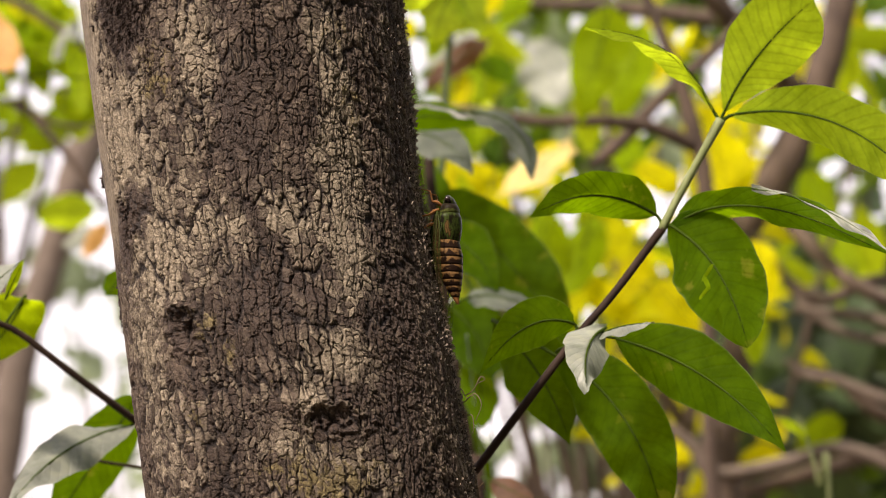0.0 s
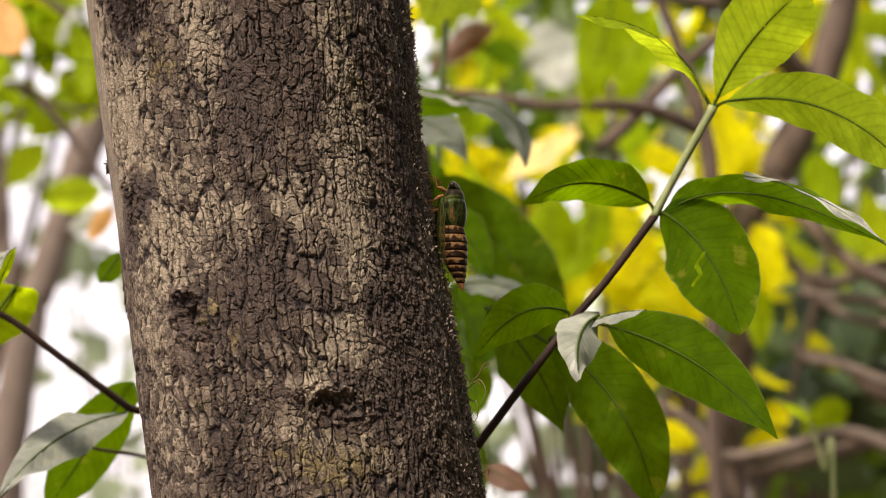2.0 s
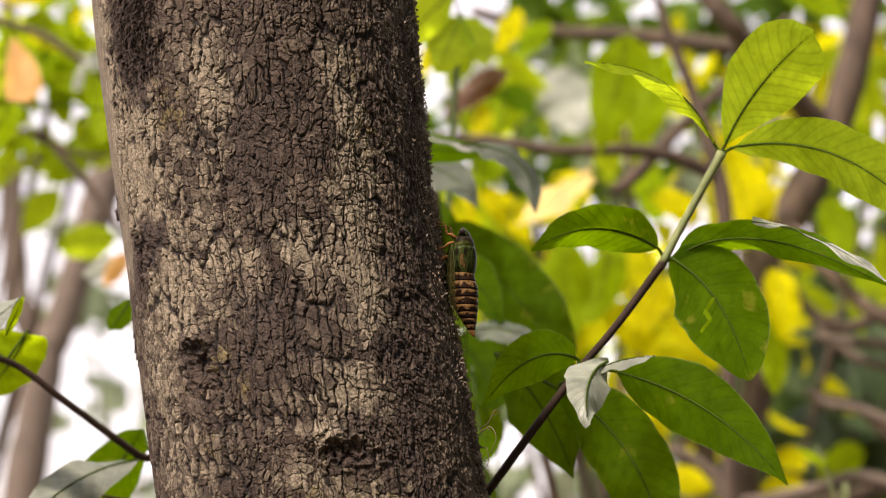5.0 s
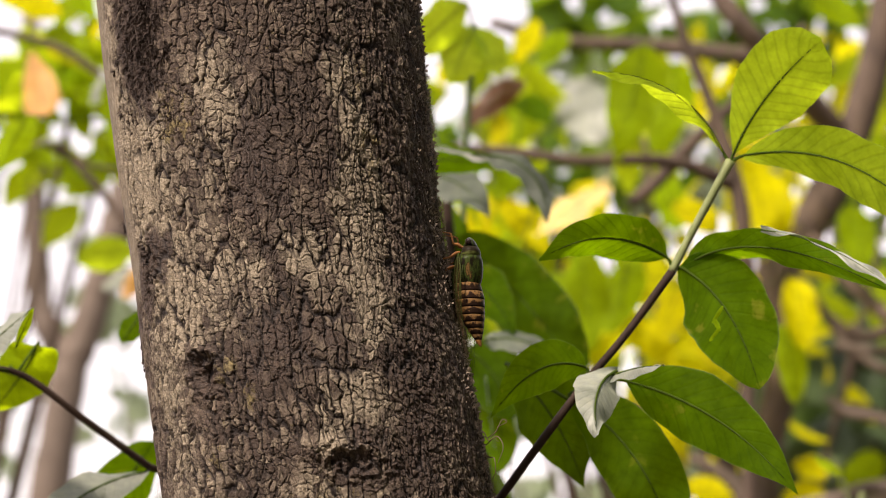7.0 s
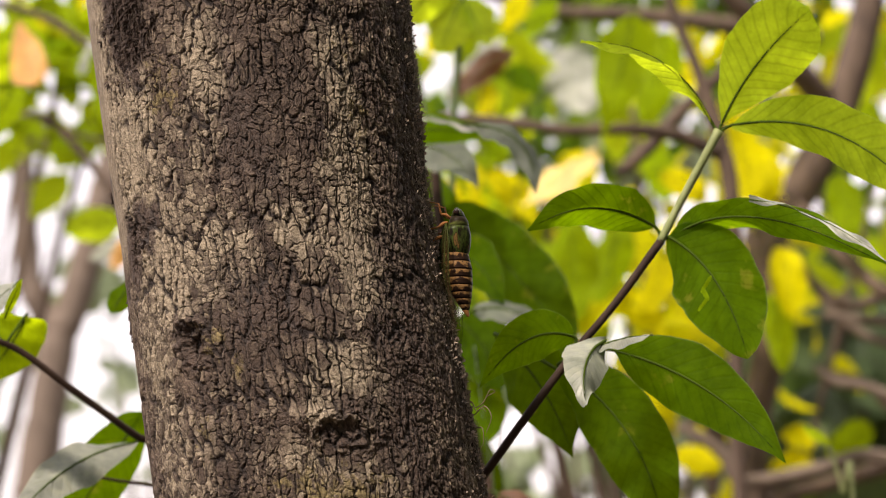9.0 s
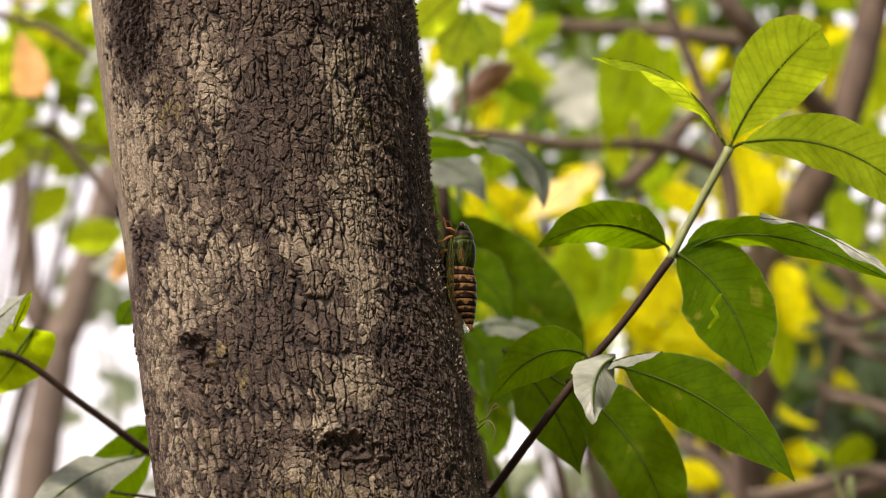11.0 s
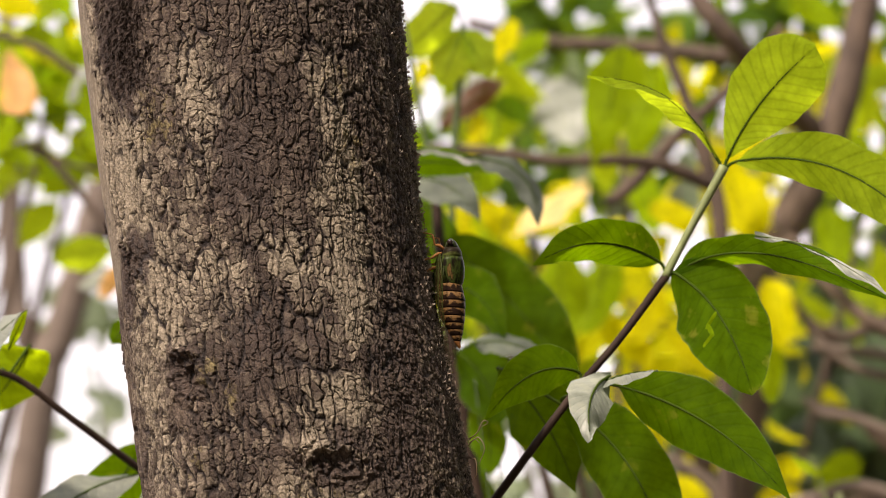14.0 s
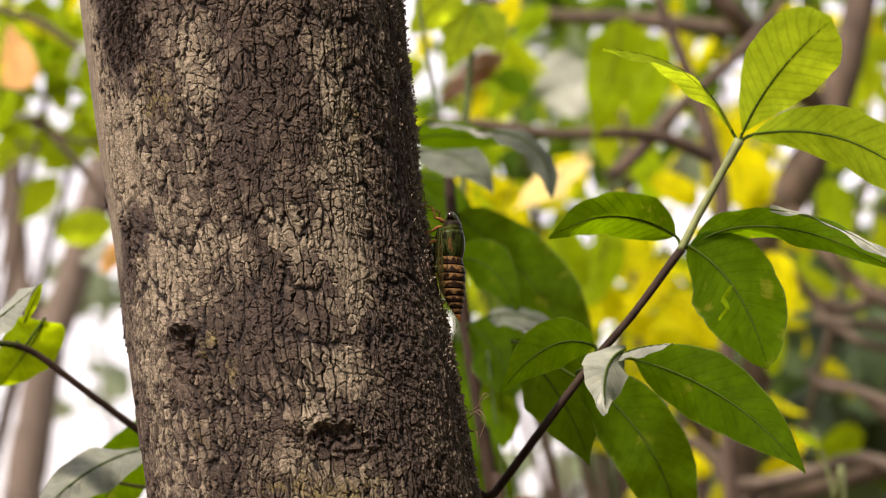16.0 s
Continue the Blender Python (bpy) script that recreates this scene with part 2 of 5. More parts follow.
def thing(name, at, label, category, group="", kind=""):
    ob = new(name)
    ob.location = at
    ob.empty_display_size = 0.02
    return tagged(ob, label, category, group, kind)


def spline(points, steps):
    """Catmull-Rom through the points."""
    p = [Vector(q) for q in points]
    p = [p[0] * 2 - p[1]] + p + [p[-1] * 2 - p[-2]]
    out = []
    for i in range(1, len(p) - 2):
        a, b, c, d = p[i - 1:i + 3]
        for k in range(steps):
            t = k / steps
            out.append(0.5 * (2 * b + (c - a) * t + (2 * a - 5 * b + 4 * c - d) * t * t + (3 * b - a - 3 * c + d) * t ** 3))
    return out + [p[-2]]


def tube_data(points, radii, sides=8, steps=5, knots=0.0, seed=1):
    """Vertices and faces of a tapered round stick along a smooth line."""
    line = spline(points, steps)
    rad = np.interp(np.linspace(0, 1, len(line)), np.linspace(0, 1, len(radii)), radii)
    rng = random.Random(seed)
    verts, faces = [], []
    side = None
    for i, c in enumerate(line):
        t = (line[min(i + 1, len(line) - 1)] - line[max(i - 1, 0)]).normalized()
        if side is None:
            side = t.orthogonal().normalized()
        side = (side - t * side.dot(t)).normalized()
        up = t.cross(side)
        r = rad[i] * (1 + knots * rng.uniform(-1, 1))
        for k in range(sides):
            a = 2 * math.pi * k / sides
            verts.append(c + (side * math.cos(a) + up * math.sin(a)) * r * (1 + knots * 0.4 * rng.uniform(-1, 1)))
    for i in range(len(line) - 1):
        for k in range(sides):
            a, b = i * sides + k, i * sides + (k + 1) % sides
            faces.append((a, b, b + sides, a + sides))
    faces.append(tuple(range(sides))[::-1])
    faces.append(tuple(range(len(verts) - sides, len(verts))))
    return verts, faces


def tube(name, points, radii, mat, parent, label="", sides=8, steps=5, knots=0.0, seed=1):
    o = parent.location if parent else Vector()
    v, f = tube_data([Vector(p) - o for p in points], radii, sides, steps, knots, seed)
    return part(name, mesh(name, v, f, mat), parent, label)


SHAPES = {"ovate": (0.75, 1.15), "obovate": (1.15, 0.55), "lance": (0.9, 0.9), "elliptic": (0.62, 0.7)}


def blade_data(base, tip, width, facing, bow=(0, 0, 0), fold=12, shape="ovate", twist=0, wave=0.022, curl=0.0, seed=1, nu=22, nv=10, bite=None):
    """A leaf blade from base to tip; bow bends its midline, fold lifts its halves, curl rolls its margins. Also gives the midline."""
    base, tip, bow, facing = Vector(base), Vector(tip), Vector(bow), Vector(facing)
    axis = tip - base
    ln = axis.length
    a, b = SHAPES[shape]
    peak = (a / (a + b)) ** a * (b / (a + b)) ** b
    rng = random.Random(seed)
    ph = [rng.uniform(0, 6.28) for _ in range(4)]
    mids = []
    for i in range(nu + 1):
        t = i / nu
        mids.append(base + axis * t + bow * (4 * t * (1 - t)))
    verts, uvs, faces = [], [], []
    for i in range(nu + 1):
        t = i / nu
        tan = (mids[min(i + 1, nu)] - mids[max(i - 1, 0)]).normalized()
        lat = facing.cross(tan).normalized()
        nor = tan.cross(lat)
        q = Matrix.Rotation(radians(twist) * t, 3, tan)
        lat, nor = q @ lat, q @ nor
        w = width * 0.5 * (t ** a * (1 - t) ** b / peak) + 0.0003
        w *= 1 + 0.025 * math.sin(17 * t + ph[0]) + 0.012 * math.sin(41 * t + ph[1])
        for k in range(nv + 1):
            s = 2 * k / nv - 1
            ang = radians(fold) + curl * abs(s)
            x, h = s * w * math.cos(ang), -abs(s) * w * math.sin(ang)
            h += ln * wave * (math.sin(9 * t + ph[2] + 1.2 * s) * abs(s) + 0.5 * math.sin(23 * t + ph[3]) * s * s)
            h += 0.012 * width * math.sin(13 * 2 * math.pi * (t - 0.16 * abs(s))) * (1 - abs(s) * 0.4) * min(1, t * 5)
            verts.append(mids[i] + lat * x + nor * h)
            uvs.append((s * 0.5 + 0.5, t))
    for i in range(nu):
        for k in range(nv):
            if bite and (((i / nu - bite[0]) / bite[2]) ** 2 + ((2 * (k + 0.5) / nv - 1 - bite[1]) / bite[3]) ** 2) < 1:
                continue
            j = i * (nv + 1) + k
            faces.append((j, j + 1, j + nv + 2, j + nv + 1))
    return verts, faces, uvs, mids


def leaf(parent, mat, base, tip, width, facing=(0, -1, 0.1), stalk=None, label="", rib=0.0005, **kw):
    """One leaf of a plant: blade, with its midrib and stalk as a piece of its own."""
    o = parent.location
    v, f, uv, mids = blade_data(Vector(base) - o, Vector(tip) - o, width, facing, **kw)
    ob = part("leaf", mesh("leaf", v, f, mat, uv), parent, label)
    line = mids[::4] if len(mids[::4]) > 2 else mids
    if stalk:
        line = [Vector(stalk) - o] + line
    v, f = tube_data(line, [rib * 1.6, rib * 1.2, rib, rib * 0.7, rib * 0.3], 6, 4)
    part("midrib", mesh("midrib", v, f, MIDRIB), ob)
    return ob


def crown_data(clusters, size, seed, droop=0.5, slim=0.45):
    """Many small bent leaves in uneven clumps. clusters: centre, radius, count."""
    rng = random.Random(seed)
    verts, faces, uvs = [], [], []
    for c, r, count in clusters:
        c = Vector(c)
        for _ in range(count):
            d = Vector((rng.gauss(0, 0.5), rng.gauss(0, 0.5), rng.gauss(0, 0.5)))
            p = c + d * r
            ax = Vector((rng.uniform(-1, 1), rng.uniform(-1, 1), rng.uniform(-1, 0.6) - droop * 0.5)).normalized()
            ln = size * rng.uniform(0.6, 1.25)
            lat = ax.orthogonal().normalized()
            lat = (Matrix.Rotation(rng.uniform(0, 6.28), 3, ax) @ lat)
            nor = ax.cross(lat)
            n0 = len(verts)
            for t, w, h in ((0, 0.02, 0), (0.25, 0.8, 0.05), (0.5, 1.0, 0.06), (0.78, 0.68, 0.0), (1, 0.03, -0.1)):
                for s in (-1, 0, 1):
                    verts.append(p + ax * ln * t + lat * s * w * ln * slim * 0.5 + nor * ln * (h + 0.05 * abs(s) * w))
                    uvs.append((0.5 + 0.5 * s, t))
            for i in range(4):
                for k in range(2):
                    j = n0 + i * 3 + k
                    faces.append((j, j + 1, j + 4, j + 3))
    return verts, faces, uvs


# ------------------------------------------------------------------ ground
def build_ground():
    v, f = [(0, 0, 0)], []
    radii = [1, 2, 4, 8, 16, 40, 120, 1000]
    rng = random.Random(4)
    for r in radii:
        for a in range(64):
            v.append((r * math.cos(a * math.pi / 32), r * math.sin(a * math.pi / 32), rng.uniform(-0.02, 0.02) if r < 100 else 0))
    for a in range(64):
        f.append((0, 1 + a, 1 + (a + 1) % 64))
        for k in range(len(radii) - 1):
            p, q = 1 + k * 64 + a, 1 + k * 64 + (a + 1) % 64
            f.append((p, p + 64, q + 64, q))
    g = new("ground", mesh("ground", v, f, LITTER))
    tagged(g, "brown leaf litter over dark forest soil", "ground", kind="structure")


build_ground()


# ------------------------------------------------------------------ the tree in front
CHANCE = np.random.RandomState(3).rand(65536)


def hashed(ix, iy, k):
    i = np.asarray(ix).astype(np.int64) * 73856093 ^ np.asarray(iy).astype(np.int64) * 19349663 ^ int(k) * 83492791
    return CHANCE[(i ^ (i >> 11)) & 65535]


def vnoise(x, y, k=0):
    ix, iy = np.floor(x), np.floor(y)
    fx, fy = x - ix, y - iy
    fx, fy = fx * fx * (3 - 2 * fx), fy * fy * (3 - 2 * fy)
    a, b = hashed(ix, iy, k), hashed(ix + 1, iy, k)
    c, d = hashed(ix, iy + 1, k), hashed(ix + 1, iy + 1, k)
    return (a * (1 - fx) + b * fx) * (1 - fy) + (c * (1 - fx) + d * fx) * fy - 0.5


def fbm(x, y, k=0, octaves=4):
    return sum(vnoise(x * 2 ** i, y * 2 ** i, k + i) * 0.5 ** i for i in range(octaves))


def cells(x, y, k, sway=0.8):
    """Jittered cells: nearest and second distance, a number for the cell, and the offset from its seed."""
    ix, iy = np.floor(x), np.floor(y)
    f1, f2 = np.full(x.shape, 9.0), np.full(x.shape, 9.0)
    num, ox, oy = np.zeros(x.shape), np.zeros(x.shape), np.zeros(x.shape)
    for dx in (-1, 0, 1):
        for dy in (-1, 0, 1):
            cx, cy = ix + dx, iy + dy
            px, py = cx + 0.5 + sway * (hashed(cx, cy, k) - 0.5), cy + 0.1 + 0.8 * hashed(cx, cy, k + 1)
            d = np.hypot(x - px, y - py)
            near = d < f1
            f2 = np.where(near, f1, np.minimum(f2, d))
            num = np.where(near, hashed(cx, cy, k + 2), num)
            ox, oy = np.where(near, x - px, ox), np.where(near, y - py, oy)
            f1 = np.where(near, d, f1)
    return f1, f2, num, ox, oy


def step(a, b, x):
    t = np.clip((x - a) / (b - a), 0, 1)
    return t * t * (3 - 2 * t)


AXIS_Z = (0.0, 1.2, 1.4514, 1.4989, 1.523, 1.5472, 1.5716, 1.5962, 1.621, 1.6459, 1.75, 3.6)
AXIS_X = (0.0806, -0.0134, -0.0518, -0.0594, -0.0638, -0.0679, -0.0716, -0.0744, -0.0776, -0.0803, -0.0929, -0.2494)
GIRTHS = (0.0868, 0.0653, 0.0623, 0.0622, 0.0611, 0.0607, 0.0612, 0.0621, 0.0626, 0.0630, 0.0623, 0.0468)
AXIS_Y = 0.9605

# stains and lichen crusts, plus the lit left, shaded right and knot hollows put into the colour: girth position in mm
# from the front line, height in m, half sizes in mm, strength
PALE = [(30.2, 1.5501, 7, 24, 1.0), (31.0, 1.5211, 8, 12, 0.8), (34.0, 1.6012, 7, 22, 0.8), (17.1, 1.4836, 15, 13, 0.9), (9.0, 1.5363, 6, 7, 1.3),
        (-19.9, 1.5268, 10, 20, 0.7), (-49.4, 1.5696, 10, 40, 1.0), (-39.8, 1.5323, 12, 20, 0.6), (-58.2, 1.4882, 12, 35, 0.7), (-16.5, 1.6060, 8, 16, 0.7), (-26.2, 1.5668, 10, 20, 0.5),
        (-65.8, 1.5945, 8, 50, 1.1), (0.9, 1.4530, 12, 12, 0.6), (23.4, 1.4492, 16, 14, 0.5), (3.7, 1.5490, 9, 12, 0.35), (9.7, 1.5028, 9, 9, 0.45), (-21.9, 1.4695, 16, 14, 0.3), (-46.8, 1.4542, 12, 16, 0.5),
        (15.2, 1.5375, 7, 9, 1.2), (-12.1, 1.5304, 8, 12, 0.8), (-13.3, 1.5952, 8, 18, 0.8), (36.1, 1.5797, 7, 18, 0.8), (39.8, 1.5547, 6, 22, 0.9), (25.9, 1.4871, 10, 10, 0.8), (10.8, 1.4705, 8, 5, 0.9), (-52.1, 1.5933, 8, 22, 0.9), (-43.7, 1.5199, 10, 16, 0.5), (26.8, 1.514, 10, 9, 0.6)]
OLIVE = [(-25.0, 1.4972, 8, 6, 0.9), (-19.0, 1.4867, 3, 4, 1.0), (3.7, 1.4450, 18, 8, 0.9), (-34.1, 1.5951, 9, 12, 0.7), (41.9, 1.5808, 4, 10, 0.9), (37.3, 1.6080, 5, 8, 0.6), (20.6, 1.4452, 14, 8, 0.7), (-37.7, 1.4661, 5, 8, 0.6)]
# damp stains, along with the right flank's shade and knot hollows painted dark
DAMP_SHADE = [(-1.1, 1.5760, 12, 36, 0.55), (-3.2, 1.5058, 20, 14, 0.75), (-11.2, 1.5203, 9, 12, 0.5), (46.3, 1.5058, 12, 44, 0.30), (55.3, 1.5698, 8, 26, 0.28), (42.5, 1.4621, 14, 30, 0.35), (51.7, 1.6147, 9, 12, 0.6),
        (-40.2, 1.4981, 5.5, 6, 0.8), (12.6, 1.4622, 8, 4, 0.45), (-56.3, 1.5416, 6, 9, 1.0), (-48.0, 1.6124, 9, 14, 1.3), (-64.8, 1.5311, 4, 16, 0.8), (-4.3, 1.4732, 10, 12, 0.4), (20.9, 1.4735, 9, 7, 0.4), (-83.7, 1.5571, 4, 8, 1.0),
        (-49.3, 1.5476, 5, 7, 1.4), (-58.0, 1.541, 4, 7, 1.4), (-67.3, 1.5315, 4, 9, 1.4), (-77.9, 1.5226, 4, 8, 1.2), (-37.8, 1.4985, 6, 6, 1.6), (-37.2, 1.4877, 3, 4, 1.0), (67.0, 1.5992, 5, 14, 1.0), (64.5, 1.5662, 7, 16, 0.9), (82.5, 1.5867, 8, 10, 0.7), (40.2, 1.4898, 16, 24, 0.6), (63.8, 1.5083, 9, 26, 0.6), (-20.8, 1.4649, 14, 14, 0.35), (24.9, 1.4565, 18, 14, 0.4), (5.8, 1.5135, 22, 10, 0.5), (13.8, 1.4645, 6, 5, 0.9), (-50.0, 1.6275, 8, 14, 1.2), (-47.9, 1.612, 8, 10, 1.2), (-0.6, 1.578, 14, 30, 0.35)]


def blots(table, s, z, k, rag=1.0):
    wx, wz = s + 5 * fbm(s / 7, z * 1000 / 11, k) * rag, z * 1000 + 8 * fbm(s / 6, z * 1000 / 9, k + 9) * rag
    out = np.zeros(s.shape)
    for s0, z0, ws, wz0, g in table:
        out += g * np.exp(-((wx - s0) / ws) ** 2 - ((wz - z0 * 1000) / wz0) ** 2)
    return out


KNOTS = [(-35.8, 1.4978, 5.6, 6.0, 2.4), (14.1, 1.4661, 8.5, 4.4, 1.8), (-58.8, 1.5416, 4, 7, 0.9)]
SWELLS = [(-93.1, 1.5613, 5, 5, 3.0), (7.7, 1.4708, 10, 4, 1.6), (-38.7, 1.5063, 7, 3.5, 1.3), (-93.1, 1.517, 3, 18, 1.6), (-47.6, 1.6145, 9, 12, 0.7)]
SEAM = (-93.1, 1.5279)          # the smooth grey strip ends here


def ridged(x, y, k, octaves=3):
    """Crumpled folds with sharp crests, 0 to 1."""
    return sum((1 - 2 * np.abs(vnoise(x * 2 ** i, y * 2 ** i, k + i))) * 0.5 ** i for i in range(octaves)) / (2 - 0.5 ** (octaves - 1))


def bark_relief(s, z):
    """Height in mm and the surface's marks, for girth position s in mm and height z in m."""
    zz = z * 1000
    wander = 3.2 * fbm(s / 13, zz / 34, 1, 3)
    u = s + wander + 1.2 * fbm(s / 2.2, zz / 2.8, 3, 4)
    v = zz + 2.6 * fbm(s / 5, zz / 9, 7, 3) + 0.9 * fbm(s / 1.6, zz / 1.6, 8, 2)
    flank = step(24, 46, s + 11 * fbm(s / 12, zz / 18, 61, 2)) + 0.7 * (1 - step(-60, -44, s + 8 * fbm(s / 9, zz / 14, 63, 2)))
    # long upright furrows that part and meet
    g1, g2, gnum, gx, _ = cells(u / 4.2 + 0.3, v / 20, 21)
    ge = g2 - g1
    open_ = step(-0.30, 0.12, fbm(s / 9, zz / 13, 45, 2))
    furrow = (1 - step(0.02, 0.09 + 0.12 * open_, ge)) * (0.25 + 0.75 * open_)
    n1, n2, _, _, _ = cells(u / 2.3 + 0.7, v / 12, 23)
    narrow = (1 - step(0.02, 0.15, n2 - n1)) * np.clip(step(-0.15, 0.22, fbm(s / 7, zz / 12, 47, 2)) * 0.8 + 0.75 * flank, 0, 1)
    furrow = np.maximum(furrow, 0.85 * narrow)
    # plates, one larger and one smaller kind
    a1, a2, anum, ax, ay = cells(u / 2.5, v / 3.1 + 0.5 * hashed(np.floor(u / 2.5), 0, 12), 11, 0.6)
    b1, b2, bnum, bx, by = cells(u / 4.0, v / 5.6 + 0.5 * hashed(np.floor(u / 4.0), 0, 16), 15, 0.6)
    big = fbm(s / 8, zz / 12, 17, 2) > 0.04
    e, num = np.where(big, (b2 - b1) * 1.5, a2 - a1), np.where(big, bnum, anum)
    ox, oy = np.where(big, bx * 1.4, ax), np.where(big, by * 1.4, ay)
    gate = step(-0.22, 0.10, fbm(s / 3.2, zz / 4.2, 41, 2))
    upright = step(0.30, 0.65, np.abs(ox) / (np.abs(ox) + np.abs(oy) + 1e-6))
    crack = np.clip((1 - step(0.03, 0.17, e)) * (0.45 + 0.55 * gate) * (0.65 + 0.5 * upright), 0, 1)
    left = 1 - step(-56, -40, s + 9 * fbm(s / 9, zz / 15, 215, 2))
    crack = crack * (1 - 0.7 * left)
    # small scales on the plates
    k1, k2, knum, kx, ky = cells(u / 1.25, v / 1.45, 31)
    chip = (1 - step(0.03, 0.20, k2 - k1)) * step(-0.12, 0.22, fbm(s / 3, zz / 4, 51, 2)) * (1 - 0.6 * left)
    fold = ridged(u / 2.3, v / 2.0, 65)
    crumple = ridged(u / 0.95, v / 1.0, 67)
    lay = 6 * fbm(u / 3.4, v / 3.6, 205, 4)
    layer = np.floor(lay) + step(0.78, 1.0, lay - np.floor(lay))
    lay = 5 * fbm(u / 1.3, v / 1.2, 209, 3)
    thin = np.floor(lay) + step(0.7, 1.0, lay - np.floor(lay))
    lean = hashed(np.floor(num * 997), 3, 5) - 0.5
    h = (0.14 * step(0.0, 0.14, e) + 0.20 * (num - 0.5) - 0.30 * (num - 0.1) * oy + 0.30 * lean * ox) * (1 - 0.7 * left)
    h += 0.26 * step(0.0, 0.35, ge) + 0.18 * (gnum - 0.5)
    h += 0.10 * (knum - 0.5) - 0.15 * ky * knum + 0.12 * (fold - 0.5) + 0.15 * (crumple - 0.5) + 0.04 * layer + 0.03 * thin
    h += -0.72 * furrow - 0.40 * crack - 0.10 * chip
    h += 1.5 * fbm(s / 22, zz / 50, 71, 2) + 0.6 * fbm(s / 4.2, zz / 30, 75, 2) + 0.06 * fbm(s / 0.45, zz / 0.45, 91, 2)
    ribs = ridged(u / 2.4, v / 15, 101)
    scraps = ridged(u / 1.3, v / 2.4, 105)
    h += flank * (0.75 * (ribs - 0.5) + 0.55 * (scraps - 0.5) + 0.2 * (knum - 0.5))
    # knots: a sunken scar with a raised lip
    for s0, z0, rs, rz, deep in KNOTS:
        d = np.hypot((s - s0) / rs, (zz - z0 * 1000) / rz) + 1.1 * fbm(s / 3.0, zz / 3.6, 111)
        h += -deep * np.exp(-(d / 0.8) ** 2) + 1.1 * np.exp(-((d - 1.25) / 0.35) ** 2)
    for s0, z0, rs, rz, up in SWELLS:
        h += up * np.exp(-((s - s0) / rs) ** 2 - ((zz - z0 * 1000) / rz) ** 2) * (1 + 0.8 * fbm(s / 2, zz / 2, 121))
    pale = blots(PALE, s, z, 131)
    flecks = fbm(s / 1.2, zz / 1.4, 145, 3) + 0.6 * fbm(s / 4, zz / 5, 147, 2)
    pale = step(0.08, 0.85, pale * (0.55 + 0.7 * num) + 0.30 * flecks + 0.25 * (num - 0.5) + 0.04)
    # lit crests of the right flank's scraps, painted pale
    pale = np.maximum(pale, 0.75 * step(30, 52, s + 9 * fbm(s / 10, zz / 16, 221, 2)) * step(0.66, 0.86, scraps) * step(-0.12, 0.2, fbm(s / 6, zz / 9, 225, 2)))
    olive = 0.75 * step(0.35, 0.9, blots(OLIVE, s, z, 151) * (0.5 + 0.6 * knum) + 0.9 * fbm(s / 1.6, zz / 1.9, 161, 3))
    damp_shade = step(0.10, 1.05, blots(DAMP_SHADE, s, z, 171) + 0.5 * fbm(s / 5, zz / 9, 181, 3) + 0.3 * fbm(s / 1.4, zz / 1.8, 183, 2) + 0.25 * (0.5 - num))
    # smooth bark strip on the left, its lit face put into a paler colour
    smooth_side = (1 - step(-72, -64, s + 3 * fbm(s / 5, zz / 9, 185, 2))) * step(SEAM[1] * 1000 - 4, SEAM[1] * 1000 + 10, zz)
    h = h * (1 - 0.75 * smooth_side)
    pale = np.clip(np.maximum(pale * (1 - 0.75 * damp_shade), smooth_side * 0.65), 0, 1)
    # how far furrows, cracks and chips are darkened in the colour
    crack_dark = np.clip(np.maximum(furrow, np.maximum(crack * 0.95, chip * 0.45)) * (1 - 0.6 * smooth_side), 0, 1)
    plate = np.clip(0.45 * num + 0.22 * knum + 0.08 * layer + 0.07 * thin + 0.2 * (fold - 0.4) + 0.7 * fbm(s / 14, zz / 20, 191, 2), 0, 1)
    return h, crack_dark, plate, pale, olive * (1 - 0.6 * damp_shade), damp_shade


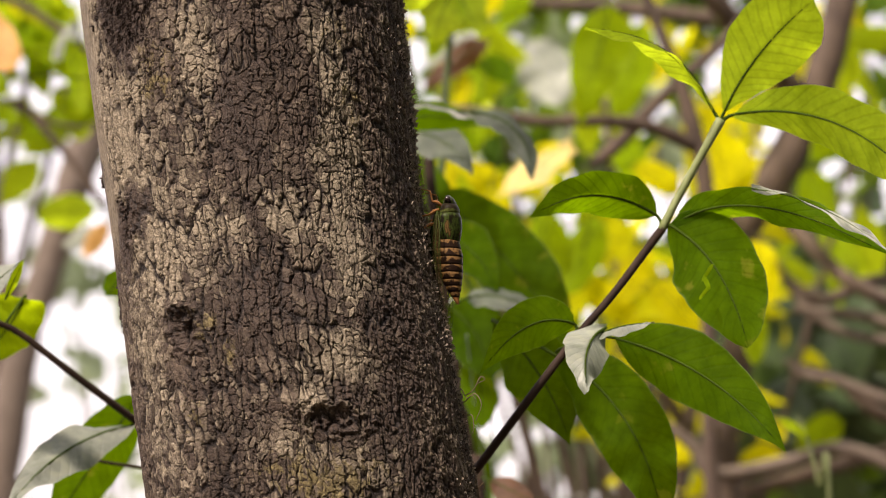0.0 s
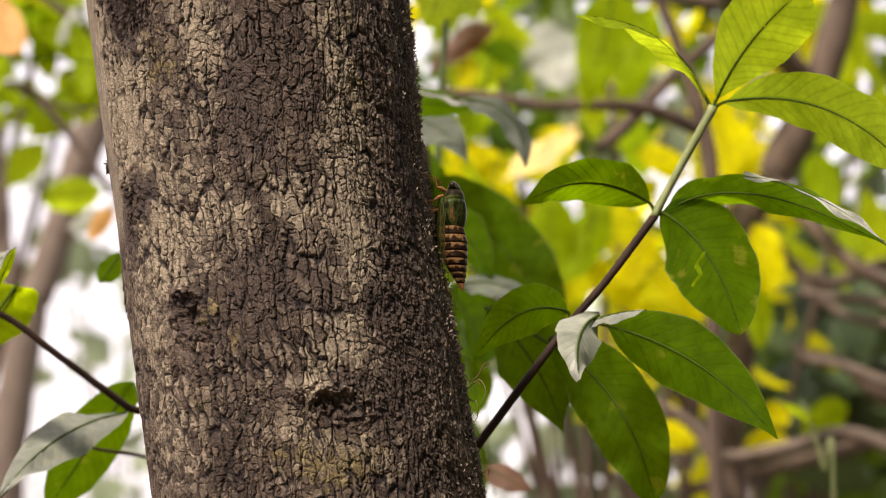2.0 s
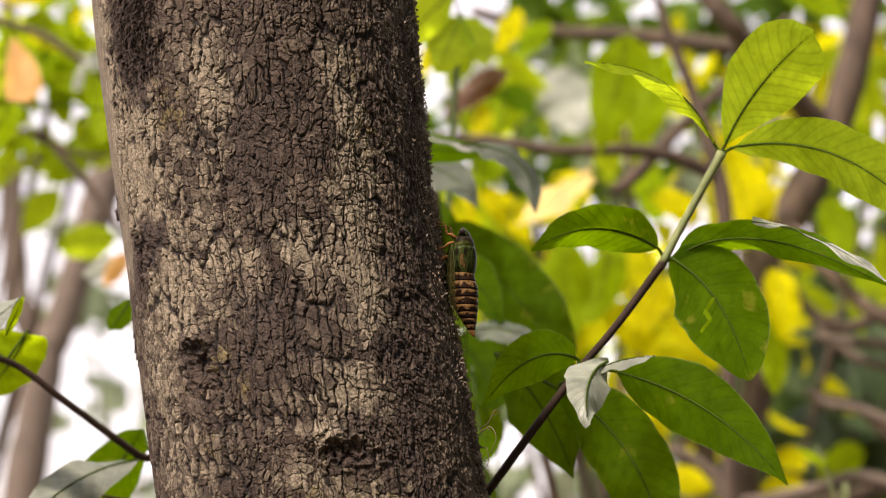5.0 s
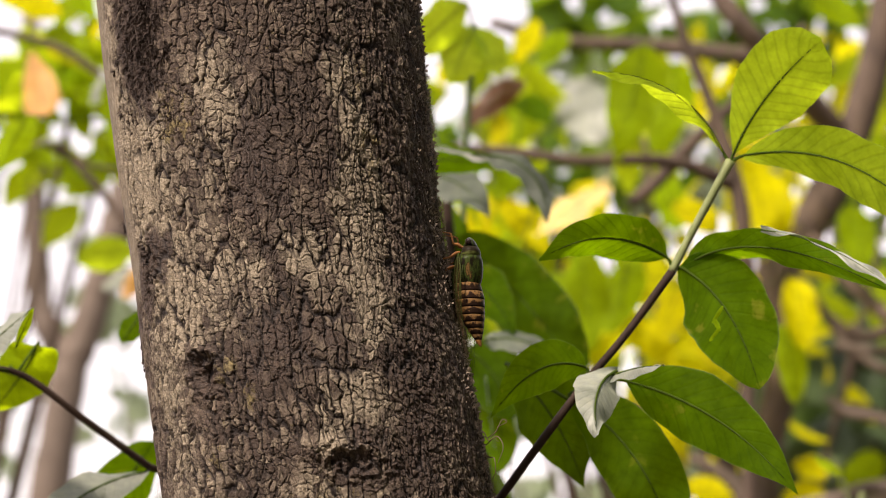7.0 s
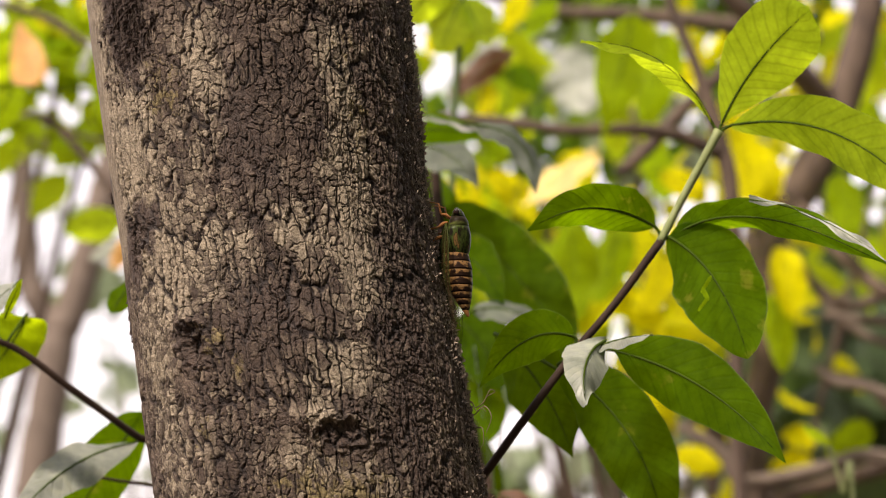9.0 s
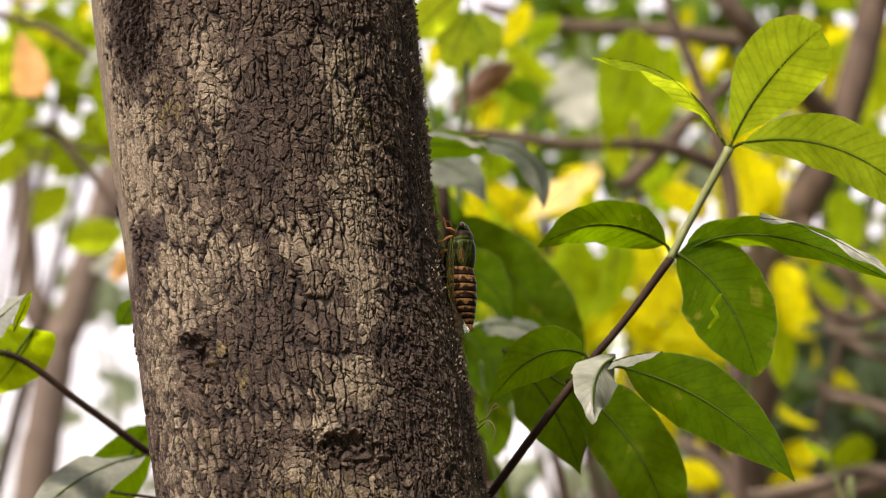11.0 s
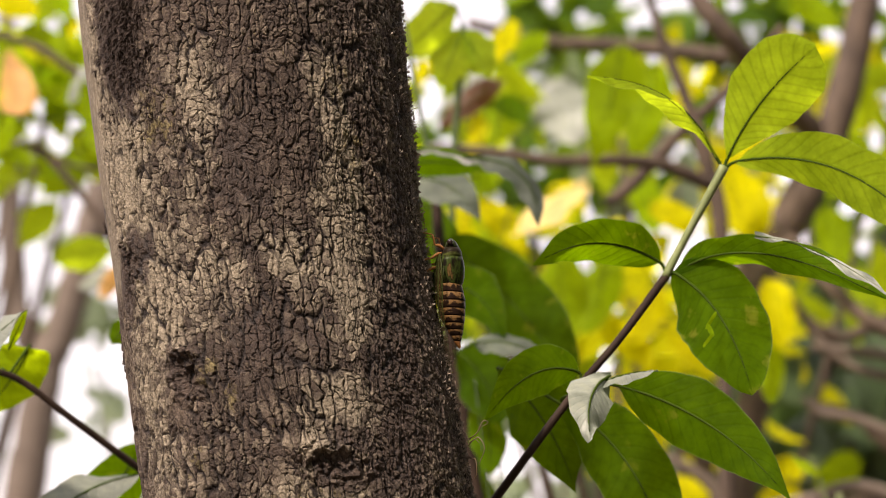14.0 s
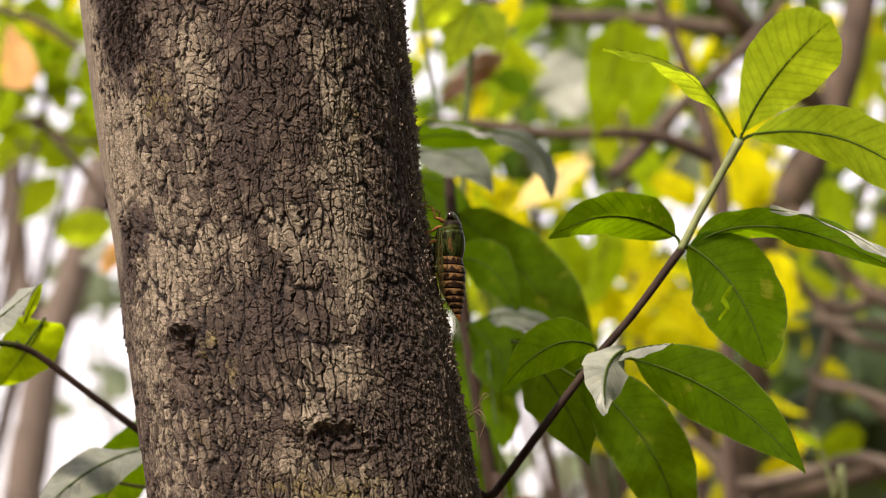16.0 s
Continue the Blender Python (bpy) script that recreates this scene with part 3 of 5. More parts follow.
def build_trunk():
    tree = thing("tree", (AXIS_X[0], AXIS_Y, 0), "leaning tree trunk with fissured grey-brown bark and lichen", "tree")
    fine = np.radians(np.linspace(-97, 93, 940))
    rest = np.radians(np.linspace(93, 263, 60)[1:-1])
    th = np.concatenate([fine, rest])
    z = np.concatenate([np.linspace(0, 1.43, 60)[:-1], np.linspace(1.43, 1.662, 1080), np.linspace(1.662, 3.6, 70)[1:]])
    tt, zg = np.meshgrid(th, z)
    bands = [bark_relief(tt[i:i + 30] * 61.0, zg[i:i + 30]) for i in range(0, len(z), 30)]
    h, crack_dark, plate, pale, olive, damp_shade = (np.concatenate(rows) for rows in zip(*bands))
    fade = np.minimum(1, np.maximum(0, (1 - np.cos((tt - th[0]) * 0.5)) * 60))   # no step at the seam
    fine_z = np.linspace(0, 3.6, 1801)
    k = np.exp(-np.linspace(-2, 2, 21) ** 2)

    def eased(values):
        return np.interp(z, fine_z, np.convolve(np.pad(np.interp(fine_z, AXIS_Z, values), 10, mode="edge"), k / k.sum(), "valid"))[:, None]
    r = eased(GIRTHS) + h * 0.001 * fade
    co = np.stack([eased(AXIS_X) - tree.location.x + r * np.sin(tt), -r * np.cos(tt), zg], -1)
    nz, ns = tt.shape
    i = np.arange(nz - 1)[:, None] * ns
    j = np.arange(ns)[None, :]
    jn = (j + 1) % ns
    quads = np.stack([i + j, i + jn, i + ns + jn, i + ns + j], -1).reshape(-1, 4).astype(np.int32)
    d = bpy.data.meshes.new("trunk")
    d.vertices.add(nz * ns)
    d.vertices.foreach_set("co", co.astype(np.float32).ravel())
    d.loops.add(quads.size)
    d.loops.foreach_set("vertex_index", quads.ravel())
    d.polygons.add(len(quads))
    d.polygons.foreach_set("loop_start", np.arange(0, quads.size, 4, dtype=np.int32))
    d.polygons.foreach_set("use_smooth", np.ones(len(quads), dtype=bool))
    d.update(calc_edges=True)
    for name, a in (("crack", crack_dark), ("plate", plate), ("pale", pale), ("olive", olive), ("damp_shade", damp_shade)):
        d.attributes.new(name, "FLOAT", "POINT").data.foreach_set("value", a.astype(np.float32).ravel())
    d.materials.append(BARK)
    part("trunk", d, tree)
    return tree


def on_trunk(s_mm, z, out=0.0):
    """A place on the bark, and the way out of it."""
    a = s_mm / 61.0
    x = float(np.interp(z, AXIS_Z, AXIS_X))
    w = Vector((math.sin(a), -math.cos(a), 0))
    return Vector((x, AXIS_Y, z)) + w * (float(np.interp(z, AXIS_Z, GIRTHS)) + 0.0004 + out), w


def build_flakes(tree):
    """Curled scraps of bark that stand off the trunk's rough flanks, coloured pale to give the rim its glints."""
    rng = random.Random(8)
    verts, faces = [], []
    for _ in range(2400):
        s = rng.choice((rng.uniform(74, 95), rng.uniform(78, 96), rng.uniform(66, 94)))
        z = rng.uniform(1.42, 1.66)
        if rng.random() > 0.5 + 0.8 * noise.noise(Vector((s * 0.1, z * 60, 0))):
            continue
        p, w = on_trunk(s, z, 0.0002)
        p -= tree.location
        side = Vector((0, 0, 1)).cross(w)
        a = 1.57 + rng.uniform(-0.6, 0.6)
        u = side * math.cos(a) + Vector((0, 0, 1)) * math.sin(a)
        v = (w * rng.uniform(0.1, 0.6) + (side * -math.sin(a) + Vector((0, 0, 1)) * math.cos(a)) * rng.uniform(0.3, 1)).normalized()
        lu, lv = rng.uniform(0.0003, 0.0009), rng.uniform(0.0006, 0.0016)
        n0 = len(verts)
        for k in range(3):
            t = k / 2
            wd = lu * (1 - 0.5 * t) * rng.uniform(0.6, 1.2)
            bend = w * lv * 0.35 * t * t
            verts += [p + v * lv * t - u * wd + bend, p + v * lv * t + u * wd + bend]
        faces += [(n0, n0 + 1, n0 + 3, n0 + 2), (n0 + 2, n0 + 3, n0 + 5, n0 + 4)]
    ob = part("bark_scale", mesh("bark_scale", verts, faces, FLAKE, smooth=False), tree, "curled scraps of loose bark, coloured pale for rim glints")
    tagged(ob, kind="stuff")


def build_moss(tree):
    """Matted strands in clumps, hanging at the lower rim."""
    rng = random.Random(5)
    verts, faces = [], []
    for s0, z0, ws, wz, clumps in ((-46.1, 1.6163, 13, 0.013, 300), (-56.2, 1.601, 5, 0.008, 50), (-37.1, 1.6, 3, 0.006, 22), (-44.2, 1.64, 13, 0.016, 300), (-62.7, 1.5393, 3, 0.01, 40), (-93.1, 1.5613, 4, 0.003, 30), (-93.1, 1.5126, 3, 0.014, 40)):
        for _ in range(clumps):
            cs, cz = s0 + rng.gauss(0, 0.5) * ws, z0 + rng.gauss(0, 0.5) * wz
            if ws > 6:
                cs = max(cs, -64 - rng.uniform(0, 3))
            p0, w = on_trunk(cs, cz, -0.0004)
            side = Vector((0, 0, 1)).cross(w)
            way = (w * rng.uniform(0.5, 1.3) + side * rng.uniform(-0.7, 0.7) + Vector((0, 0, rng.uniform(-1.3, 0.2)))).normalized()
            big = rng.uniform(0.6, 1.3) * (1.0 if ws > 6 else 0.6)
            for _ in range(7):
                p = p0 - tree.location + side * rng.gauss(0, 0.0005) + Vector((0, 0, rng.gauss(0, 0.0005)))
                d = (way + Vector((rng.uniform(-1, 1), rng.uniform(-1, 1), rng.uniform(-1, 1))) * 0.55).normalized()
                q = p + d * rng.uniform(0.0008, 0.0019) * big
                e = q + (d + Vector((0, 0, -1.1))).normalized() * rng.uniform(0.0008, 0.0014) * big
                x = d.orthogonal().normalized() * rng.uniform(0.00012, 0.00034)
                n0 = len(verts)
                verts += [p - x, p + x, q - x, q + x, e]
                faces += [(n0, n0 + 1, n0 + 3, n0 + 2), (n0 + 2, n0 + 3, n0 + 4)]
    tagged(part("moss", mesh("moss", verts, faces, MOSS), tree, "dry dark brown moss tuft"), kind="stuff")


def build_tendrils():
    """Thin dry rootlets that hang off the bark."""
    rng = random.Random(12)
    t = thing("rootlets", (0.0110, 0.9550, 1.4736), "thin curly dry rootlets clinging to the bark", "rootlet")
    for start, tips in (((0.0086, 0.9550, 1.4779), [(0.0116, 0.9500, 1.4797), (0.0141, 0.9480, 1.4842), (0.0158, 0.9480, 1.4834), (0.0124, 0.9490, 1.4817)]),
                        ((0.0082, 0.9550, 1.4754), [(0.0120, 0.9500, 1.4782), (0.0145, 0.9480, 1.4740), (0.0124, 0.9500, 1.4679)]),
                        ((0.0090, 0.9550, 1.4704), [(0.0111, 0.9500, 1.4698), (0.0115, 0.9500, 1.4647), (0.0103, 0.9510, 1.4622)]),
                        ((0.0073, 0.9550, 1.4801), [(0.0090, 0.9500, 1.4765), (0.0109, 0.9480, 1.4774), (0.0126, 0.9480, 1.4759)]),
                        ((0.0116, 0.9550, 1.4432), [(0.0136, 0.9500, 1.4430), (0.0153, 0.9500, 1.4445), (0.0158, 0.9520, 1.4418)]),
                        ((0.0090, 0.9550, 1.4468), [(0.0111, 0.9500, 1.4430), (0.0124, 0.9500, 1.4438), (0.0141, 0.9520, 1.4410)]),
                        ((-0.0091, 0.9550, 1.5553), [(-0.0074, 0.9520, 1.5559), (-0.0087, 0.9510, 1.5579), (-0.0069, 0.9500, 1.5587)])):
        tube("rootlet", [start] + tips, [0.00022, 0.00018, 0.00012], FIBRE, t, sides=5, steps=8)


# ------------------------------------------------------------------ the insect
def patterned_shell():
    m, n, l, b = material("green_brown_patterned_shell")
    co = object_coords(n)
    st = n.new("ShaderNodeMapping")
    st.inputs["Scale"].default_value = (1, 1, 0.3)
    l.new(co, st.inputs["Vector"])
    c = ramp(n, l, noise_node(n, l, 520, 4, st.outputs[0], 0.6), [(0.42, (0.008, 0.006, 0.004)), (0.49, (0.018, 0.024, 0.006)), (0.55, (0.038, 0.058, 0.012)), (0.60, (0.015, 0.012, 0.006)), (0.68, (0.11, 0.065, 0.022))])
    l.new(c, b.inputs["Base Color"])
    b.inputs["Roughness"].default_value = 0.32
    relief(n, l, b, noise_node(n, l, 1500, 3, co), 0.3, 0.0003)
    return m


GREENISH = patterned_shell()
SHELL = plain_material("dark_shell", (0.03, 0.022, 0.014), 0.3, 500, 0.6)
ORANGE = plain_material("orange_leg_shell", (0.24, 0.105, 0.035), 0.35, 700, 0.35)
EYE = plain_material("dark_eye", (0.02, 0.012, 0.01), 0.12, 300, 0.3, 0.0)
BAND = banded_material("tan_banded_shell", (0.215, 0.12, 0.046), (0.020, 0.011, 0.007), 0.41)
BANDG = banded_material("green_banded_shell", (0.075, 0.09, 0.022), (0.018, 0.014, 0.008), 0.5)
VEIN = plain_material("olive_wing_vein", (0.030, 0.040, 0.010), 0.4, 600)
WING = wing_material()
for shell in (GREENISH, SHELL, BAND, BANDG, ORANGE, VEIN):
    shell.node_tree.nodes["Principled BSDF"].inputs["Specular IOR Level"].default_value = 0.05


def lathe(rows, sides=28, closed=(True, True)):
    """Rings of z, middle x, half depth x, half breadth y (mm), with blade coordinates down the length."""
    verts, faces, uvs = [], [], []
    for i, (z, xc, rx, ry) in enumerate(rows):
        for k in range(sides):
            a = 2 * math.pi * k / sides
            verts.append(Vector((xc + rx * math.cos(a), ry * math.sin(a), z)) * 0.001)
            uvs.append((k / sides, i / (len(rows) - 1)))
    for i in range(len(rows) - 1):
        for k in range(sides):
            a, b = i * sides + k, i * sides + (k + 1) % sides
            faces.append((a, a + sides, b + sides, b))
    if closed[0]:
        faces.append(tuple(range(sides)))
    if closed[1]:
        faces.append(tuple(range(len(verts) - sides, len(verts)))[::-1])
    return verts, faces, uvs


def build_cicada():
    c = thing("cicada", (0.0017, 0.9530, 1.5372), "brown and green cicada with tan-banded abdomen, clinging head-up to the bark", "insect")
    c.rotation_euler = (0, 0, radians(-13))
    prof_z = [0, -6.2, -13, -19.2, -23.8]
    prof = {"x": [-0.5, 0.4, 1.2, 2.6, 3.7], "r": [4.9, 5.5, 4.7, 2.6, 0.5]}

    def ring(z, grow=0.0):
        r = float(np.interp(z, prof_z[::-1], prof["r"][::-1])) + grow
        return (z, float(np.interp(z, prof_z[::-1], prof["x"][::-1])), max(r, 0.3), max(r * 1.02, 0.3))
    belly = new("abdomen", mesh("abdomen", *lathe([ring(0.8, -0.5), ring(-3, -0.5), ring(-8, -0.5), ring(-13, -0.5), ring(-18, -0.5), ring(-22.5, -0.4)])[:2], SHELL))
    belly.parent = c
    cuts = [0.6, -3.2, -6.4, -9.4, -12.3, -15.0, -17.5, -19.8, -22.0]
    for a, b in zip(cuts[:-1], cuts[1:]):
        v, f, uv = lathe([ring(a, -0.35), ring(a - 0.4, 0.02), ring((a + b) / 2, 0.1), ring(b + 0.4, 0.12), ring(b - 0.15, 0.1), ring(b - 0.25, -0.25)], closed=(False, False))
        part("segment", mesh("segment", v, f, BAND, uv), belly)
    v, f, uv = lathe([ring(-21.6, 0.0), (-22.8, 3.4, 1.1, 1.1), (-24.0, 3.9, 0.75, 0.7), (-24.8, 4.2, 0.3, 0.3)])
    part("tail_tip", mesh("tail_tip", v, f, ORANGE, uv), belly, "reddish tip of the abdomen")
    v, f, uv = lathe([(-1.6, -0.4, 4.4, 4.7), (0.2, -0.7, 5.7, 5.2), (2.5, -0.7, 6.2, 5.5), (5.5, -0.4, 6.1, 5.7), (8.5, 0.1, 5.3, 5.5), (10.5, 0.3, 4.4, 5.1)])
    th = part("thorax", mesh("thorax", v, f, GREENISH, uv), c, "green-brown thorax shield")
    for y in (-2.6, 0, 2.6):
        v, f, uv = lathe([(1.0, 3.9 - abs(y) * 0.35, 0.6, 0.5), (4.0, 4.9 - abs(y) * 0.4, 0.75, 0.9), (7.5, 4.7 - abs(y) * 0.4, 0.75, 1.0), (10.0, 3.9 - abs(y) * 0.35, 0.5, 0.6)], 12)
        part("ridge", mesh("ridge", [p + Vector((0, y * 0.001, 0)) for p in v], f, BANDG, uv), th)
    v, f, uv = lathe([(10.0, 0.5, 3.9, 5.0), (10.8, 0.8, 4.0, 5.2), (12.4, 1.0, 3.5, 4.9), (13.8, 0.9, 2.9, 4.2)])
    part("collar", mesh("collar", v, f, BANDG, uv), c, "green collar plate behind the head")
    v, f, uv = lathe([(13.4, 0.9, 2.8, 4.0), (14.6, 0.8, 2.5, 3.8), (16.0, 0.7, 1.9, 3.0), (17.1, 0.5, 1.1, 1.9), (17.6, 0.4, 0.4, 0.8)])
    hd = part("head", mesh("head", v, f, GREENISH, uv), c)
    for y in (-3.9, 3.9):
        v, f, uv = lathe([(-1.2, 0, 0.1, 0.1), (-0.95, 0, 0.8, 0.75), (-0.4, 0, 1.2, 1.1), (0.4, 0, 1.2, 1.1), (0.95, 0, 0.8, 0.75), (1.2, 0, 0.1, 0.1)], 18)
        part("eye", mesh("eye", [p + Vector((0.0010, y * 0.001, 0.0155)) for p in v], f, EYE, uv), hd, "glossy dark compound eye")
    # legs: hip, knee, ankle, foot
    for sgn in (-1, 1):
        for hip, knee, ankle, foot in (((-1.8, 3.2, 13.4), (-4.8, 4.6, 14.6), (-5.6, 5.0, 18.6), (-11.0, 4.6, 19.6)),
                                       ((-2.4, 3.8, 11.5), (-5.6, 6.0, 9.4), (-9.6, 6.5, 8.6), (-13.6, 5.2, 8.4)),
                                       ((-3.8, 3.6, 6.0), (-7.2, 6.0, 4.6), (-9.6, 6.4, 2.4), (-11.0, 6.4, 1.2))):
            pts = [Vector((p[0], p[1] * sgn, p[2])) * 0.001 for p in (hip, knee, ankle, foot)]
            lg = new("leg", mesh("leg", *tube_data([pts[0], pts[0].lerp(pts[1], 0.5) + Vector((0, 0, 0.0004)), pts[1]], [0.0005, 0.0007, 0.00045], 8, 4), ORANGE))
            lg.parent = c
            part("shin", mesh("shin", *tube_data([pts[1], pts[1].lerp(pts[2], 0.5), pts[2]], [0.0004, 0.00038, 0.0003], 8, 3), ORANGE), lg)
            part("foot", mesh("foot", *tube_data([pts[2], pts[2].lerp(pts[3], 0.5) + Vector((0, 0, 0.0002)), pts[3]], [0.0003, 0.00025, 0.0001], 6, 3), ORANGE), lg)
        # wings: fore wing long, hind wing short, held along the flank and past the tail
        for root, tipp, wide, kind_label in (((-3.2, 4.6, 11.0), (0.4, 3.0, -35.0), 9.0, "clear fore wing with olive veins"), ((-1.8, 4.2, 7.5), (-2.4, 2.6, -16), 8.0, "clear hind wing")):
            a, b = Vector((root[0], root[1] * sgn, root[2])) * 0.001, Vector((tipp[0], tipp[1] * sgn, tipp[2])) * 0.001
            v, f, uv, mids = blade_data(a, b, wide * 0.001, (-0.75, sgn * 0.65, 0), bow=(-0.0026, sgn * 0.0022, 0), fold=8, shape="elliptic", wave=0.004, seed=3, nu=26, nv=10)
            w = part("wing", mesh("wing", v, f, WING, uv), c, kind_label)
            nv = 10
            for col in (0, 2, 4, 7, 10):
                line = [v[i * (nv + 1) + col] for i in range(0, 26, 3)] + [v[26 * (nv + 1) + col]]
                part("vein", mesh("vein", *tube_data(line, [0.00028, 0.00011, 0.00003], 5, 2), VEIN), w)
            for row in (9, 12, 15, 18):
                line = [v[row * (nv + 1) + 2], v[(row + 1) * (nv + 1) + 4], v[row * (nv + 1) + 6], v[(row + 1) * (nv + 1) + 9]]
                part("vein", mesh("vein", *tube_data(line, [0.00008, 0.00008], 5, 2), VEIN), w)
    return c, belly


# ------------------------------------------------------------------ shrub beside the trunk
def build_shrub():
    p = thing("shrub", (-0.01, 1.16, 0), "glossy green shrub with large oval leaves on a slanting stem", "shrub", "understorey shrubs")
    tube("stem", [(-0.01, 1.16, 0), (-0.02, 1.14, 0.6), (-0.03, 1.09, 1.2), (-0.0055, 1.0340, 1.4311), (0.0129, 1.0246, 1.4526), (0.0345, 1.0152, 1.4810), (0.0537, 1.0152, 1.5059), (0.0704, 1.0152, 1.5255), (0.0896, 1.0152, 1.5511)], [0.006, 0.005, 0.0035, 0.0021, 0.0018, 0.0017, 0.0016, 0.0016, 0.0018], TWIG, p, "brown slender stem", 10, 6)
    tube("shoot", [(0.0891, 1.0152, 1.5504), (0.0962, 1.0152, 1.5639), (0.1067, 1.0133, 1.5828), (0.1140, 1.0133, 1.5960)], [0.0018, 0.0016, 0.0017, 0.0021], STEM, p, "green young shoot", 10, 6)
    leaf(p, LEAF_BRIGHT, (0.1152, 1.0133, 1.5988), (0.1491, 0.9870, 1.6400), 0.0344, (-0.25, -1, -0.6), (0.1140, 1.0133, 1.5955), "translucent young yellow-green leaf", shape="obovate", bow=(-0.003, 0.004, 0.002), fold=8, seed=2)
    leaf(p, LEAF_BRIGHT, (0.1108, 1.0133, 1.6000), (0.0570, 0.9870, 1.6283), 0.0147, (-0.45, -0.35, 1), (0.1136, 1.0133, 1.5951), "young green leaf seen edge-on", shape="lance", bow=(0.006, 0, 0.008), fold=26, seed=3)
    leaf(p, LEAF_BRIGHT, (0.1197, 1.0133, 1.5982), (0.1888, 0.9682, 1.5575), 0.0267, (-0.2, -1, -0.6), (0.1140, 1.0133, 1.5951), "translucent young yellow-green leaf", shape="lance", bow=(0.004, 0, 0.012), fold=10, seed=4)
    leaf(p, LEAF_GREEN, (0.0875, 1.0152, 1.5564), (0.0346, 0.9870, 1.5516), 0.0219, (0.1, -0.8, -0.6), (0.0896, 1.0152, 1.5511), "dark green oval leaf", shape="ovate", bow=(0, 0, 0.0085), fold=14, seed=5)
    leaf(p, LEAF_GREEN, (0.0949, 1.0152, 1.5534), (0.1754, 0.9588, 1.5301), 0.0159, (-0.05, -0.85, -0.5), (0.0901, 1.0152, 1.5511), "glossy green leaf seen edge-on", shape="ovate", bow=(-0.006, 0, 0.0135), fold=20, seed=6)
    leaf(p, LEAF_GREEN, (0.0921, 1.0152, 1.5527), (0.1217, 0.9964, 1.5005), 0.0357, (0.1, -1, -0.45), (0.0901, 1.0152, 1.5506), "green oval leaf with a yellow blemish", shape="elliptic", bow=(0.003, -0.004, 0.006), fold=8, seed=7, nu=30, nv=14)
    # extra thin blade, added to carry the edge-on leaf's pale sheen
    leaf(p, LEAF_SHEEN, (0.1226, 0.9850, 1.5627), (0.1708, 0.9450, 1.5304), 0.0024, (-0.05, -0.6, 0.8), None, "added pale strip for the sheen along the leaf edge", shape="lance", bow=(0.001, 0, 0.0048), fold=10, seed=17, rib=0.0002)
    o = p.location
    for base, tip, wide in (((0.1080, 0.9960, 1.5338), (0.1033, 0.9930, 1.5266), 0.0011), ((0.1040, 0.9930, 1.5284), (0.1061, 0.9920, 1.5233), 0.0014), ((0.1061, 0.9920, 1.5246), (0.1018, 0.9900, 1.5190), 0.0009)):
        v, f, uv, _ = blade_data(Vector(base) - o, Vector(tip) - o, wide, (0.1, -1, -0.4), shape="elliptic", nu=8, nv=4)
        part("blemish", mesh("blemish", v, f, LEAF_LIME, uv), p, "yellow streak eaten into the leaf")
    leaf(p, LEAF_GREEN, (0.0691, 1.0152, 1.5063), (0.1330, 0.9776, 1.4578), 0.0282, (0.12, -1, -0.3), (0.0546, 1.0152, 1.5077), "drooping dark green leaf with pale blemishes", shape="ovate", bow=(0.004, 0, 0.006), fold=8, seed=8)
    leaf(p, LEAF_GREEN, (0.0538, 1.0152, 1.5116), (0.0149, 0.9964, 1.4903), 0.0207, (0.1, -0.95, -0.15), (0.0541, 1.0152, 1.5077), "green leaf with yellow blemishes", shape="ovate", bow=(0, 0, 0.009), fold=16, seed=9)
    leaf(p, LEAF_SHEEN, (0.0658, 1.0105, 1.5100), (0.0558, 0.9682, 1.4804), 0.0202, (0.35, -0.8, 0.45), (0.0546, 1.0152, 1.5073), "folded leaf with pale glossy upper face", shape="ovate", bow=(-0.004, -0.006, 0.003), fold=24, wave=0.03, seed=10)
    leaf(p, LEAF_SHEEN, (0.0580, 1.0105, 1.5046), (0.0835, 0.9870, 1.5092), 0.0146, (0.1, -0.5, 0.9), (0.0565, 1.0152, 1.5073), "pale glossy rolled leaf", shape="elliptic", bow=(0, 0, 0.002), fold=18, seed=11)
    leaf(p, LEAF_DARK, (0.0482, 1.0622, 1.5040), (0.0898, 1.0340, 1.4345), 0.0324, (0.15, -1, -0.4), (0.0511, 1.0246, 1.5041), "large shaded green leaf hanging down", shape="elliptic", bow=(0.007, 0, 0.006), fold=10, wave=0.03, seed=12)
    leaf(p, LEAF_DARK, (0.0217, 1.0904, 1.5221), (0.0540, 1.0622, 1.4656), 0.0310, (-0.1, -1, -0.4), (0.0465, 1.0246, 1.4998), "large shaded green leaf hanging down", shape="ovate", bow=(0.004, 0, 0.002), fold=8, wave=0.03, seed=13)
    return p


